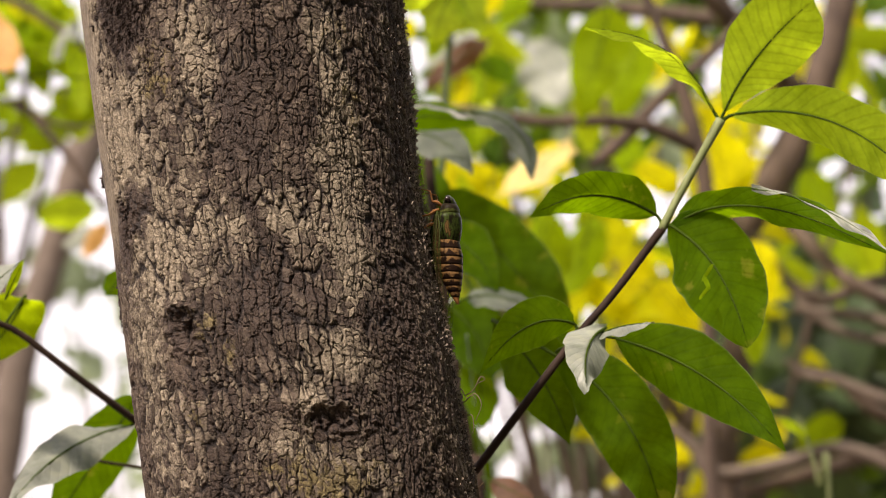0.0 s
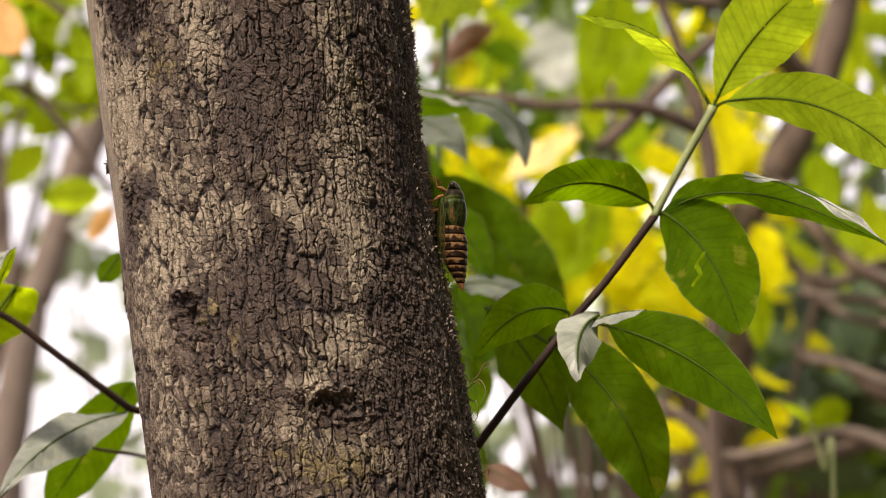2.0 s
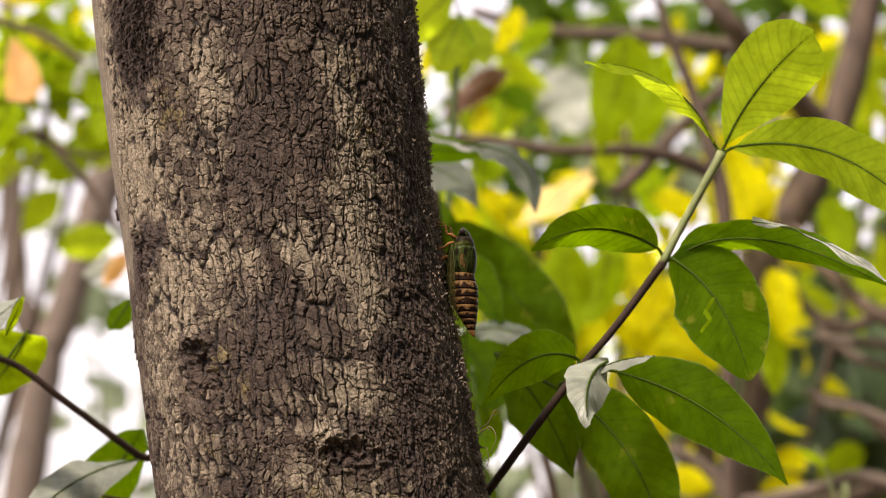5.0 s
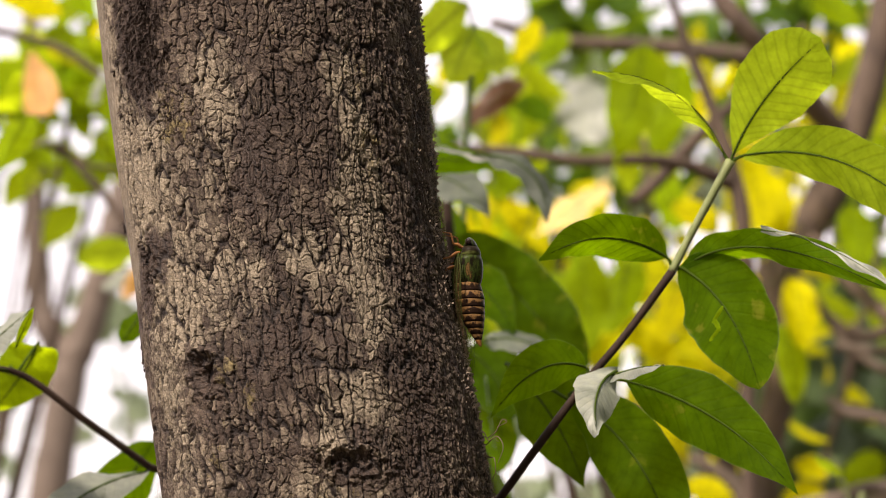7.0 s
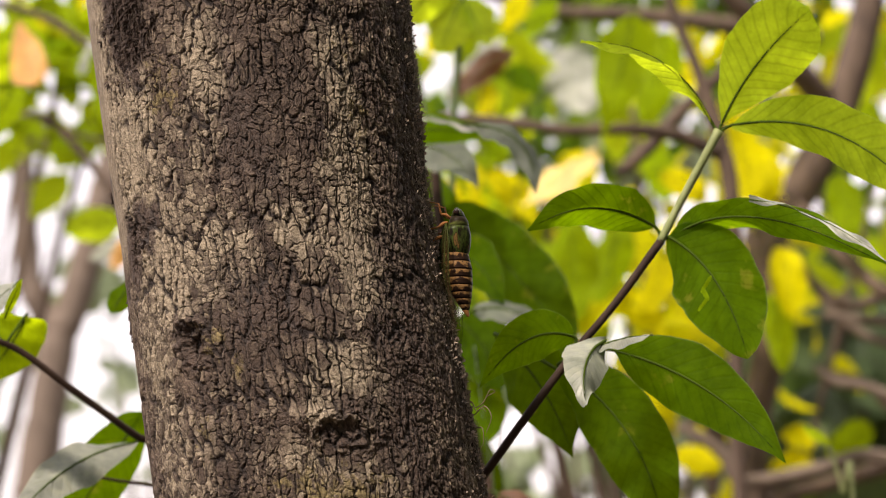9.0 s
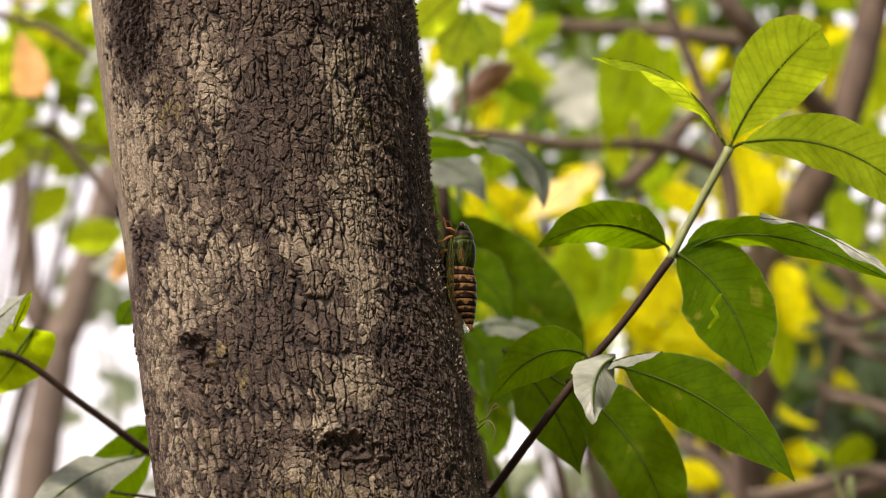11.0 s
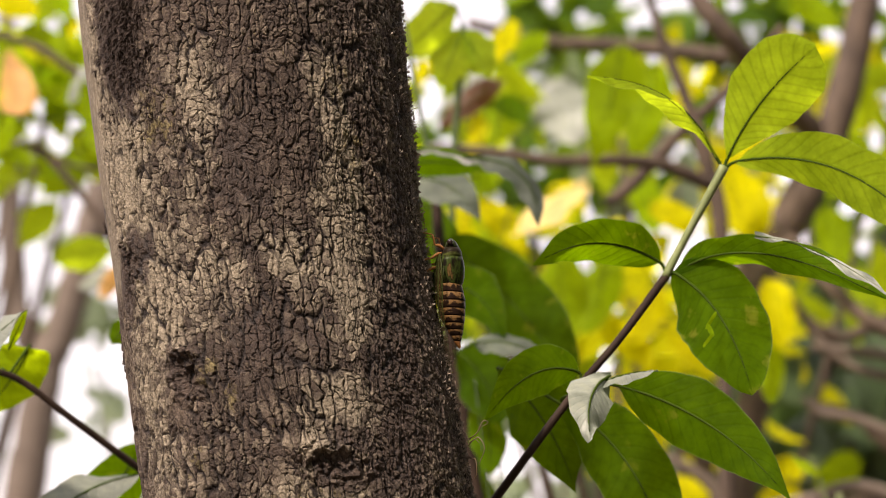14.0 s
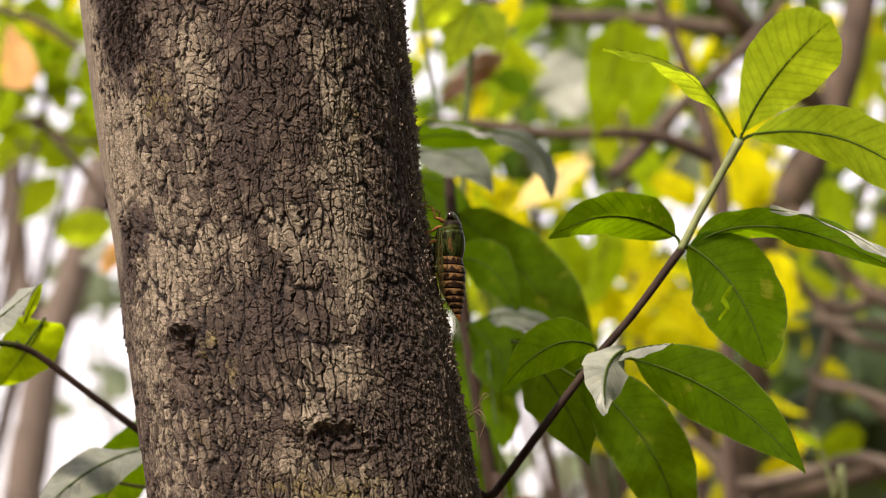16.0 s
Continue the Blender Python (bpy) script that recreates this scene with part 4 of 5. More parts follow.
def build_shrub_behind():
    p = thing("shrub", (0.05, 1.42, 0), "shaded shrub with broad dark leaves behind the trunk", "shrub", "understorey shrubs")
    tube("stem", [(0.05, 1.42, 0), (0.045, 1.41, 0.8), (0.0213, 1.4000, 1.4235), (0.0163, 1.4000, 1.4671), (0.0088, 1.4000, 1.5143), (0.0019, 1.4000, 1.5587), (-0.0038, 1.4000, 1.6035), (-0.0077, 1.4000, 1.6422), (-0.0083, 1.4000, 1.6747)], [0.008, 0.006, 0.0042, 0.004, 0.0038, 0.0036, 0.0035, 0.003, 0.0022], TWIG, p, "dark upright stem", 10, 6)
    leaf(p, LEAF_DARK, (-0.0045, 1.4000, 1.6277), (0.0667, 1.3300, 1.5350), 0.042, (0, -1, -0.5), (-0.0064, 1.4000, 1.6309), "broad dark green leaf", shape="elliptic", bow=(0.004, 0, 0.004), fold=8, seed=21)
    leaf(p, LEAF_GREEN, (-0.0027, 1.3150, 1.5896), (0.0282, 1.2950, 1.5592), 0.026, (0, -1, -0.4), (-0.0056, 1.3800, 1.6006), "light green leaf", shape="ovate", bow=(0.002, 0, 0.008), fold=8, seed=22)
    leaf(p, LEAF_BLUE_SHEEN, (0.0124, 1.3000, 1.5571), (0.0515, 1.2800, 1.5442), 0.0175, (0, -0.75, 0.65), (0.0019, 1.3900, 1.5623), "grey-green leaf with glossy upper face", shape="ovate", bow=(0, 0, 0.005), fold=10, seed=23)
    leaf(p, LEAF_GREEN, (-0.0288, 1.3400, 1.6592), (0.0237, 1.3300, 1.6542), 0.0165, (0.05, -1, -0.5), (-0.0288, 1.3400, 1.6586), "green leaf with curled drooping margin", shape="ovate", bow=(0, 0, 0.003), fold=6, seed=24)
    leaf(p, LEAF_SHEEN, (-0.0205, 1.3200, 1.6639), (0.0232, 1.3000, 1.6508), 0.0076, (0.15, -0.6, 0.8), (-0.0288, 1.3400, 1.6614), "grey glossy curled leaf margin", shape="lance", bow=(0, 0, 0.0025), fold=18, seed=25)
    leaf(p, LEAF_BLUE_SHEEN, (0.0143, 1.3000, 1.6556), (0.0455, 1.2700, 1.6138), 0.0175, (0.25, -0.8, 0.6), (0.0048, 1.3100, 1.6582), "grey drooping leaf end with a hooked tip", shape="ovate", bow=(0.0085, 0, 0.0075), fold=16, wave=0.03, seed=33)
    leaf(p, LEAF_BLUE_SHEEN, (-0.0297, 1.3800, 1.6596), (0.0159, 1.3400, 1.6281), 0.027, (0.1, -0.9, 0.5), (-0.0083, 1.4000, 1.6601), "blue-grey glossy leaf", shape="ovate", bow=(0.005, 0, 0.008), fold=10, seed=26)
    # dark leaf added to fill the shadowed gap behind the insect's legs
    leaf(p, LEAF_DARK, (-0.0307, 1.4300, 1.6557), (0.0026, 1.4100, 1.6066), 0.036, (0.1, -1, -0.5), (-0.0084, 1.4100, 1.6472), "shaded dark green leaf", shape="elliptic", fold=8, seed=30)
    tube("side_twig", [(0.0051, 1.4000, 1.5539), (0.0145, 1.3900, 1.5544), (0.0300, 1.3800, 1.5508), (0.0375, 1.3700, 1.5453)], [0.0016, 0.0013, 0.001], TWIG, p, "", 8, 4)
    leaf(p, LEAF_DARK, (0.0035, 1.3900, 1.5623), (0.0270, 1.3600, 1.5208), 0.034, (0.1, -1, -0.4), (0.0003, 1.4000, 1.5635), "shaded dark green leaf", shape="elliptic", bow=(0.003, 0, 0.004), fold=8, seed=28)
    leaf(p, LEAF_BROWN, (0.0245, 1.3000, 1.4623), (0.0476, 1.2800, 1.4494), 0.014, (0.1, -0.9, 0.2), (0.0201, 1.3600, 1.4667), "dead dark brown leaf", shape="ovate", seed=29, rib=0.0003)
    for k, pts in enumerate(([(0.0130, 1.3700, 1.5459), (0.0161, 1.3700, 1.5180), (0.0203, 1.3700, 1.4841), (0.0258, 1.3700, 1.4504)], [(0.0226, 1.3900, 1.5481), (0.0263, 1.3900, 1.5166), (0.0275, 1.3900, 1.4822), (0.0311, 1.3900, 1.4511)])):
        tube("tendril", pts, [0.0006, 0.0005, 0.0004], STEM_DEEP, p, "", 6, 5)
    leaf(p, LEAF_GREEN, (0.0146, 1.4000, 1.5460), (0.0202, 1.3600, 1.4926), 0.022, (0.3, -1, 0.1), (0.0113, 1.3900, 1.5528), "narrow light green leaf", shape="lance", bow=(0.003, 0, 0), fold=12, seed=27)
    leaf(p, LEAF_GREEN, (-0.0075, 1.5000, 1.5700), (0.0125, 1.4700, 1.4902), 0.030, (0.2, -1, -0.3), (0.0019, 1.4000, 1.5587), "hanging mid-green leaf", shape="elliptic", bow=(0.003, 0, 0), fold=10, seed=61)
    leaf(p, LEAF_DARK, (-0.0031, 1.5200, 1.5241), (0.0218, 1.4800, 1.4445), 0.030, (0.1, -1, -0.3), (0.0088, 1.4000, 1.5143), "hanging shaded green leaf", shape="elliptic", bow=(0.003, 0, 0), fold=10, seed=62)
    return p


def build_saplings():
    """Thin upright green stems behind the trunk."""
    p = thing("sapling", (0.01, 1.62, 0), "thin upright green sapling with a bud", "sapling")
    tube("stem", [(0.01, 1.62, 0), (0.005, 1.62, 0.9), (-0.0050, 1.6000, 1.5306), (-0.0022, 1.6000, 1.6399), (0.0015, 1.6000, 1.7214), (0.0048, 1.6000, 1.7664), (0.0070, 1.6000, 1.8003)], [0.004, 0.0032, 0.0024, 0.0022, 0.0021, 0.0021, 0.0030], STEM_DEEP, p, "", 8, 6)
    leaf(p, LEAF_BRIGHT, (0.0070, 1.6000, 1.7984), (-0.0077, 1.5200, 1.7427), 0.030, (0.1, -1, 0.2), (0.0070, 1.6000, 1.8003), "bright green leaf", shape="ovate", seed=31)
    leaf(p, LEAF_BRIGHT, (0.0070, 1.6000, 1.7984), (0.0235, 1.5500, 1.7549), 0.028, (-0.2, -1, 0.2), (0.0070, 1.6000, 1.8003), "bright green leaf", shape="ovate", seed=32)
    leaf(p, LEAF_BRIGHT, (0.0022, 1.6000, 1.8155), (-0.0325, 1.5000, 1.7558), 0.030, (0.1, -1, -0.4), (0.0070, 1.6000, 1.8003), "bright green leaf", shape="ovate", seed=33)
    q = thing("sapling", (0.0, 1.5, 0), "thin bare green sapling stem", "sapling")
    tube("stem", [(0.0, 1.5, 0), (0.0, 1.5, 0.9), (-0.0048, 1.5000, 1.5906), (-0.0144, 1.5000, 1.6944), (-0.0214, 1.5000, 1.7364), (-0.0291, 1.5000, 1.7859)], [0.003, 0.0025, 0.0016, 0.0014, 0.0013, 0.001], STEM_DEEP, q, "", 8, 6)
    return p, q


def build_seedling():
    p = thing("seedling", (0.24, 1.6, 0), "thin curved green seedling shoot", "seedling")
    tube("stem", [(0.24, 1.6, 0), (0.24, 1.6, 0.8), (0.2453, 1.6000, 1.4375), (0.2389, 1.6000, 1.4731), (0.2329, 1.6000, 1.4982), (0.2282, 1.6000, 1.5133), (0.2247, 1.6000, 1.5180)], [0.003, 0.0025, 0.0016, 0.0014, 0.0012, 0.001, 0.0005], STEM, p, "", 7, 6)
    leaf(p, LEAF_BRIGHT, (0.2330, 1.6000, 1.5036), (0.2119, 1.5800, 1.5147), 0.006, (0, -1, -0.3), None, "narrow green leaf", shape="lance", seed=61, rib=0.0002)


def build_left_shrub():
    p = thing("shrub", (-0.05, 1.34, 0), "shrub twig with broad glossy leaves passing behind the trunk", "shrub", "understorey shrubs")
    tube("stem", [(-0.05, 1.34, 0), (-0.06, 1.34, 0.7), (-0.09, 1.28, 1.3), (-0.1192, 1.1700, 1.4666), (-0.1395, 1.1400, 1.4815), (-0.1678, 1.1200, 1.5028), (-0.1917, 1.1100, 1.5203), (-0.2100, 1.1000, 1.5234), (-0.2399, 1.1000, 1.5247)], [0.005, 0.004, 0.003, 0.0021, 0.0018, 0.0016, 0.0015, 0.0013, 0.001], TWIG, p, "brown slender twig", 10, 6)
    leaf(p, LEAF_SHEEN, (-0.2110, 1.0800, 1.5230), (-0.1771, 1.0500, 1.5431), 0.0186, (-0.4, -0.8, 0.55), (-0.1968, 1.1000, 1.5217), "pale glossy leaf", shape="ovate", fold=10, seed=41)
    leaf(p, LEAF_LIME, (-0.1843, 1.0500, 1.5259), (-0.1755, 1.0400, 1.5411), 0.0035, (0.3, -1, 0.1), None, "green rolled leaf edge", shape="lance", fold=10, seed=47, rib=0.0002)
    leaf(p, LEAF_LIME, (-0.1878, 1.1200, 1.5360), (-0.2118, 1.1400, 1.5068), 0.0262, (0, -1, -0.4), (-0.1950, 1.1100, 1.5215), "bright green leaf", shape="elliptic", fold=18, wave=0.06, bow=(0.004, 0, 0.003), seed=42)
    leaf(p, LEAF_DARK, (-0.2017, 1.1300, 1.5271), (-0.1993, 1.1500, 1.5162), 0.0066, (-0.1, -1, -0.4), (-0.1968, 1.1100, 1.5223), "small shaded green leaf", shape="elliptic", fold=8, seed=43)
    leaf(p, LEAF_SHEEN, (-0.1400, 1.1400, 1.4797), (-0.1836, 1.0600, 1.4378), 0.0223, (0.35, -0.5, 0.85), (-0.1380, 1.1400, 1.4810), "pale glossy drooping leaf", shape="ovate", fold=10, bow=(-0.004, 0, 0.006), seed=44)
    leaf(p, LEAF_GREEN, (-0.1418, 1.1700, 1.4955), (-0.1788, 1.1600, 1.4362), 0.0279, (0.2, -1, -0.4), (-0.1361, 1.1500, 1.4848), "drooping green leaf", shape="elliptic", fold=8, seed=45)
    tube("side_twig", [(-0.1270, 1.1700, 1.4592), (-0.1390, 1.1600, 1.4613), (-0.1559, 1.1500, 1.4636), (-0.1726, 1.1400, 1.4682), (-0.1813, 1.1400, 1.4715)], [0.001, 0.0008, 0.0006, 0.0004], TWIG, p, "", 7, 4)
    leaf(p, LEAF_GREEN, (-0.1547, 1.2200, 1.5634), (-0.1615, 1.2000, 1.5456), 0.0112, (0.3, -1, 0.2), None, "small drooping green leaf", shape="lance", seed=46)
    return p


# ------------------------------------------------------------------ woodland behind
BOUGH_LINES = []           # each limb's tree and midline, for the leaves that grow on it


def limb_tree(label, limbs, root, mat, group="woodland trees"):
    p = thing("tree", root, label, "tree", group)
    for i, (pts, r) in enumerate(limbs):
        BOUGH_LINES.append((p, [q for q in spline(pts, 4) if q.z > 1.3]))
        tube("trunk" if i == 0 else "branch", pts, r, mat, p, "", 10, 5, 0.06, i + 3)
    return p


def build_woodland():
    limb_tree("slender crooked brown tree with crossing branches", [
        ([(0.42, 2.7, 0), (0.40, 2.7, 1.0), (0.3028, 2.7000, 1.4993), (0.3209, 2.7000, 1.6815), (0.3164, 2.7000, 1.7801), (0.3639, 2.7000, 1.8609), (0.4056, 2.7000, 1.9424), (0.4391, 2.7000, 2.0564), (0.4601, 2.7000, 2.1588)], [0.03, 0.025, 0.018, 0.018, 0.019, 0.022, 0.020, 0.018, 0.016]),
        ([(0.3933, 2.7000, 1.9456), (0.3384, 2.6500, 1.9882), (0.2821, 2.6000, 2.0382), (0.2498, 2.6000, 2.0813)], [0.014, 0.013, 0.012, 0.01]),
        ([(0.3482, 2.7000, 1.8422), (0.4105, 2.6000, 1.7422), (0.4627, 2.6000, 1.7066)], [0.009, 0.008, 0.006])], (0.42, 2.7, 0), LIMB_BROWN)
    thin = limb_tree("thin dark tree with a forked leaning branch", [
        ([(0.3, 2.3, 0), (0.28, 2.3, 1.0), (0.2461, 2.3000, 1.4846), (0.2451, 2.3000, 1.6607), (0.2432, 2.3000, 1.7820), (0.2320, 2.3000, 1.8406), (0.2143, 2.3000, 1.8997), (0.1938, 2.3000, 1.9537), (0.1785, 2.3000, 2.0081)], [0.016, 0.014, 0.007, 0.007, 0.0085, 0.008, 0.006, 0.005, 0.004]),
        ([(0.2369, 2.3000, 1.8182), (0.1908, 2.2800, 1.8342), (0.1427, 2.2600, 1.8356), (0.0906, 2.2500, 1.8332), (0.0340, 2.2500, 1.8415), (-0.0227, 2.2500, 1.8468)], [0.0075, 0.0065, 0.006, 0.0055, 0.005, 0.004]),
        ([(0.1426, 2.3500, 1.8110), (0.1697, 2.3500, 1.8338), (0.2132, 2.3500, 1.8803), (0.2733, 2.3500, 1.9354), (0.3120, 2.3500, 1.9824)], [0.006, 0.007, 0.006, 0.005, 0.004])], (0.3, 2.3, 0), LIMB_DARK)
    limb_tree("slim tree with a long level branch", [
        ([(0.75, 3.0, 0), (0.74, 3.0, 1.0), (0.6074, 3.0000, 1.7128), (0.6014, 3.0000, 1.9887), (0.5943, 3.0000, 2.2360)], [0.03, 0.027, 0.02, 0.018, 0.015]),
        ([(0.6032, 3.0000, 2.0518), (0.4853, 2.9500, 2.0651), (0.3376, 2.9000, 2.0777), (0.2043, 2.9000, 2.0955), (0.0975, 2.9000, 2.1016), (0.0107, 2.9000, 2.1256)], [0.011, 0.009, 0.011, 0.009, 0.008, 0.006]),
        ([(0.6029, 3.0000, 1.7948), (0.4970, 2.9000, 1.7684), (0.4234, 2.8500, 1.7425), (0.3535, 2.8500, 1.8077)], [0.009, 0.008, 0.007, 0.005]),
        ([(0.5984, 3.0000, 1.6313), (0.5128, 2.9000, 1.6106), (0.4551, 2.9000, 1.6564), (0.4031, 2.9000, 1.6695)], [0.009, 0.009, 0.007, 0.006]),
        ([(0.6042, 3.0000, 1.5976), (0.4660, 2.9000, 1.5585), (0.3614, 2.9000, 1.5293), (0.2701, 2.9000, 1.5066)], [0.009, 0.009, 0.008, 0.007]),
        ([(0.3535, 2.9000, 1.4486), (0.3095, 2.9000, 1.5390), (0.2651, 2.9000, 1.6236), (0.2392, 2.9000, 1.6432)], [0.010, 0.009, 0.008, 0.005])], (0.75, 3.0, 0), LIMB_BROWN)
    limb_tree("pale bare tree with thin curving branches", [
        ([(0.66, 2.65, 0), (0.65, 2.65, 1.0), (0.5033, 2.6500, 1.5276), (0.5040, 2.6500, 1.7061), (0.5167, 2.6500, 1.8882)], [0.022, 0.019, 0.014, 0.013, 0.01]),
        ([(0.5012, 2.6500, 1.5986), (0.4475, 2.6500, 1.6192), (0.4123, 2.6500, 1.6326), (0.3828, 2.6500, 1.6376), (0.3631, 2.6500, 1.6545)], [0.0072, 0.0066, 0.0054, 0.0054, 0.0036]),
        ([(0.5031, 2.6500, 1.6821), (0.4502, 2.6500, 1.6993), (0.4086, 2.6500, 1.7039), (0.3718, 2.6500, 1.7084)], [0.0072, 0.0066, 0.0060, 0.0048]),
        ([(0.5040, 2.6500, 1.7061), (0.4453, 2.6500, 1.7307), (0.4137, 2.6500, 1.7515), (0.3919, 2.6500, 1.7807), (0.3582, 2.6500, 1.8163)], [0.0077, 0.0072, 0.0077, 0.0077, 0.0048]),
        ([(0.5027, 2.6500, 1.6701), (0.4258, 2.6500, 1.6827), (0.3815, 2.6500, 1.7144), (0.3564, 2.6500, 1.7556), (0.3322, 2.6500, 1.7886)], [0.0060, 0.0054, 0.0048, 0.0048, 0.0036]),
        ([(0.5033, 2.6500, 1.5276), (0.4218, 2.6500, 1.5601), (0.3623, 2.6500, 1.5451), (0.2851, 2.6500, 1.5339), (0.2656, 2.6500, 1.5600), (0.2435, 2.6500, 1.5780), (0.2165, 2.6500, 1.5913)], [0.0083, 0.0077, 0.0077, 0.0072, 0.0072, 0.0066, 0.0048])], (0.66, 2.65, 0), LIMB)
    limb_tree("grey-brown forked tree trunk in open woodland", [
        ([(-0.95, 5.2, 0), (-0.94, 5.2, 1.0), (-0.9183, 5.2000, 1.5854), (-0.9145, 5.2000, 1.6667), (-0.8825, 5.2000, 1.8914), (-0.8642, 5.2000, 2.0131)], [0.055, 0.05, 0.043, 0.042, 0.040, 0.038]),
        ([(-0.8751, 5.2000, 1.9776), (-0.9093, 5.2000, 2.0309), (-0.9344, 5.2000, 2.0927), (-0.9427, 5.2000, 2.1869), (-0.9552, 5.2000, 2.3564), (-0.9708, 5.2000, 2.7379)], [0.032, 0.030, 0.028, 0.027, 0.025, 0.02]),
        ([(-0.8657, 5.2000, 1.9776), (-0.8456, 5.2000, 2.0250), (-0.8169, 5.2000, 2.1165), (-0.7948, 5.2000, 2.1869), (-0.7773, 5.2000, 2.2577), (-0.7528, 5.2000, 2.3359), (-0.7135, 5.2000, 2.4568), (-0.6802, 5.2000, 2.5907), (-0.6532, 5.2000, 2.7626)], [0.036, 0.036, 0.036, 0.038, 0.040, 0.038, 0.032, 0.028, 0.024])], (-0.95, 5.2, 0), LIMB)
    twigs = limb_tree("thin twiggy tree with bare crossing twigs", [
        ([(-0.5, 2.4, 0), (-0.5, 2.4, 1.2), (-0.5266, 2.4000, 1.5959), (-0.5114, 2.4000, 1.8153), (-0.4923, 2.4000, 1.9158), (-0.5013, 2.4000, 2.0403)], [0.014, 0.012, 0.008, 0.006, 0.005, 0.004]),
        ([(-0.5114, 2.4000, 1.8153), (-0.4526, 2.4000, 1.8710), (-0.4143, 2.4000, 1.8794), (-0.3863, 2.4000, 1.8542), (-0.3582, 2.4000, 1.8208), (-0.3245, 2.4000, 1.7765)], [0.004, 0.0035, 0.004, 0.004, 0.003]),
        ([(-0.4991, 2.4000, 2.0005), (-0.4557, 2.4000, 1.9920), (-0.4111, 2.4000, 1.9778), (-0.3775, 2.4000, 1.9552), (-0.3327, 2.4000, 1.9214)], [0.004, 0.004, 0.004, 0.003]),
        ([(-0.4309, 2.4000, 1.8822), (-0.3976, 2.4000, 1.8682), (-0.3589, 2.4000, 1.8570), (-0.3206, 2.4000, 1.8626)], [0.003, 0.0025, 0.002, 0.0015])], (-0.5, 2.4, 0), LIMB_DARK)
    return thin, twigs


def foliage(name, label, mat, clusters, size, seed, root, slim=0.45):
    p = thing(name, root, label, "shrub", "woodland foliage")
    o = p.location
    v, f, uv = crown_data([(Vector(c) - o, r, n) for c, r, n in clusters], size, seed, slim=slim)
    tagged(part("crown", mesh("crown", v, f, mat, uv), p), kind="stuff")
    rng = random.Random(seed)
    top = Vector(clusters[0][0])
    pts = [Vector(root), Vector(root).lerp(top, 0.5) + Vector((rng.uniform(-0.05, 0.05), 0, 0)), top]
    tube("stem", pts, [0.012, 0.008, 0.004], LIMB_DARK, p, "", 7, 4)
    for c, r, n in clusters[1:]:
        c = Vector(c)
        mid = pts[1].lerp(c, 0.5) + Vector((0, 0.02, 0.02))
        tube("branch", [pts[1], mid, c], [0.005, 0.004, 0.002], LIMB_DARK, p, "", 6, 3)
    return p


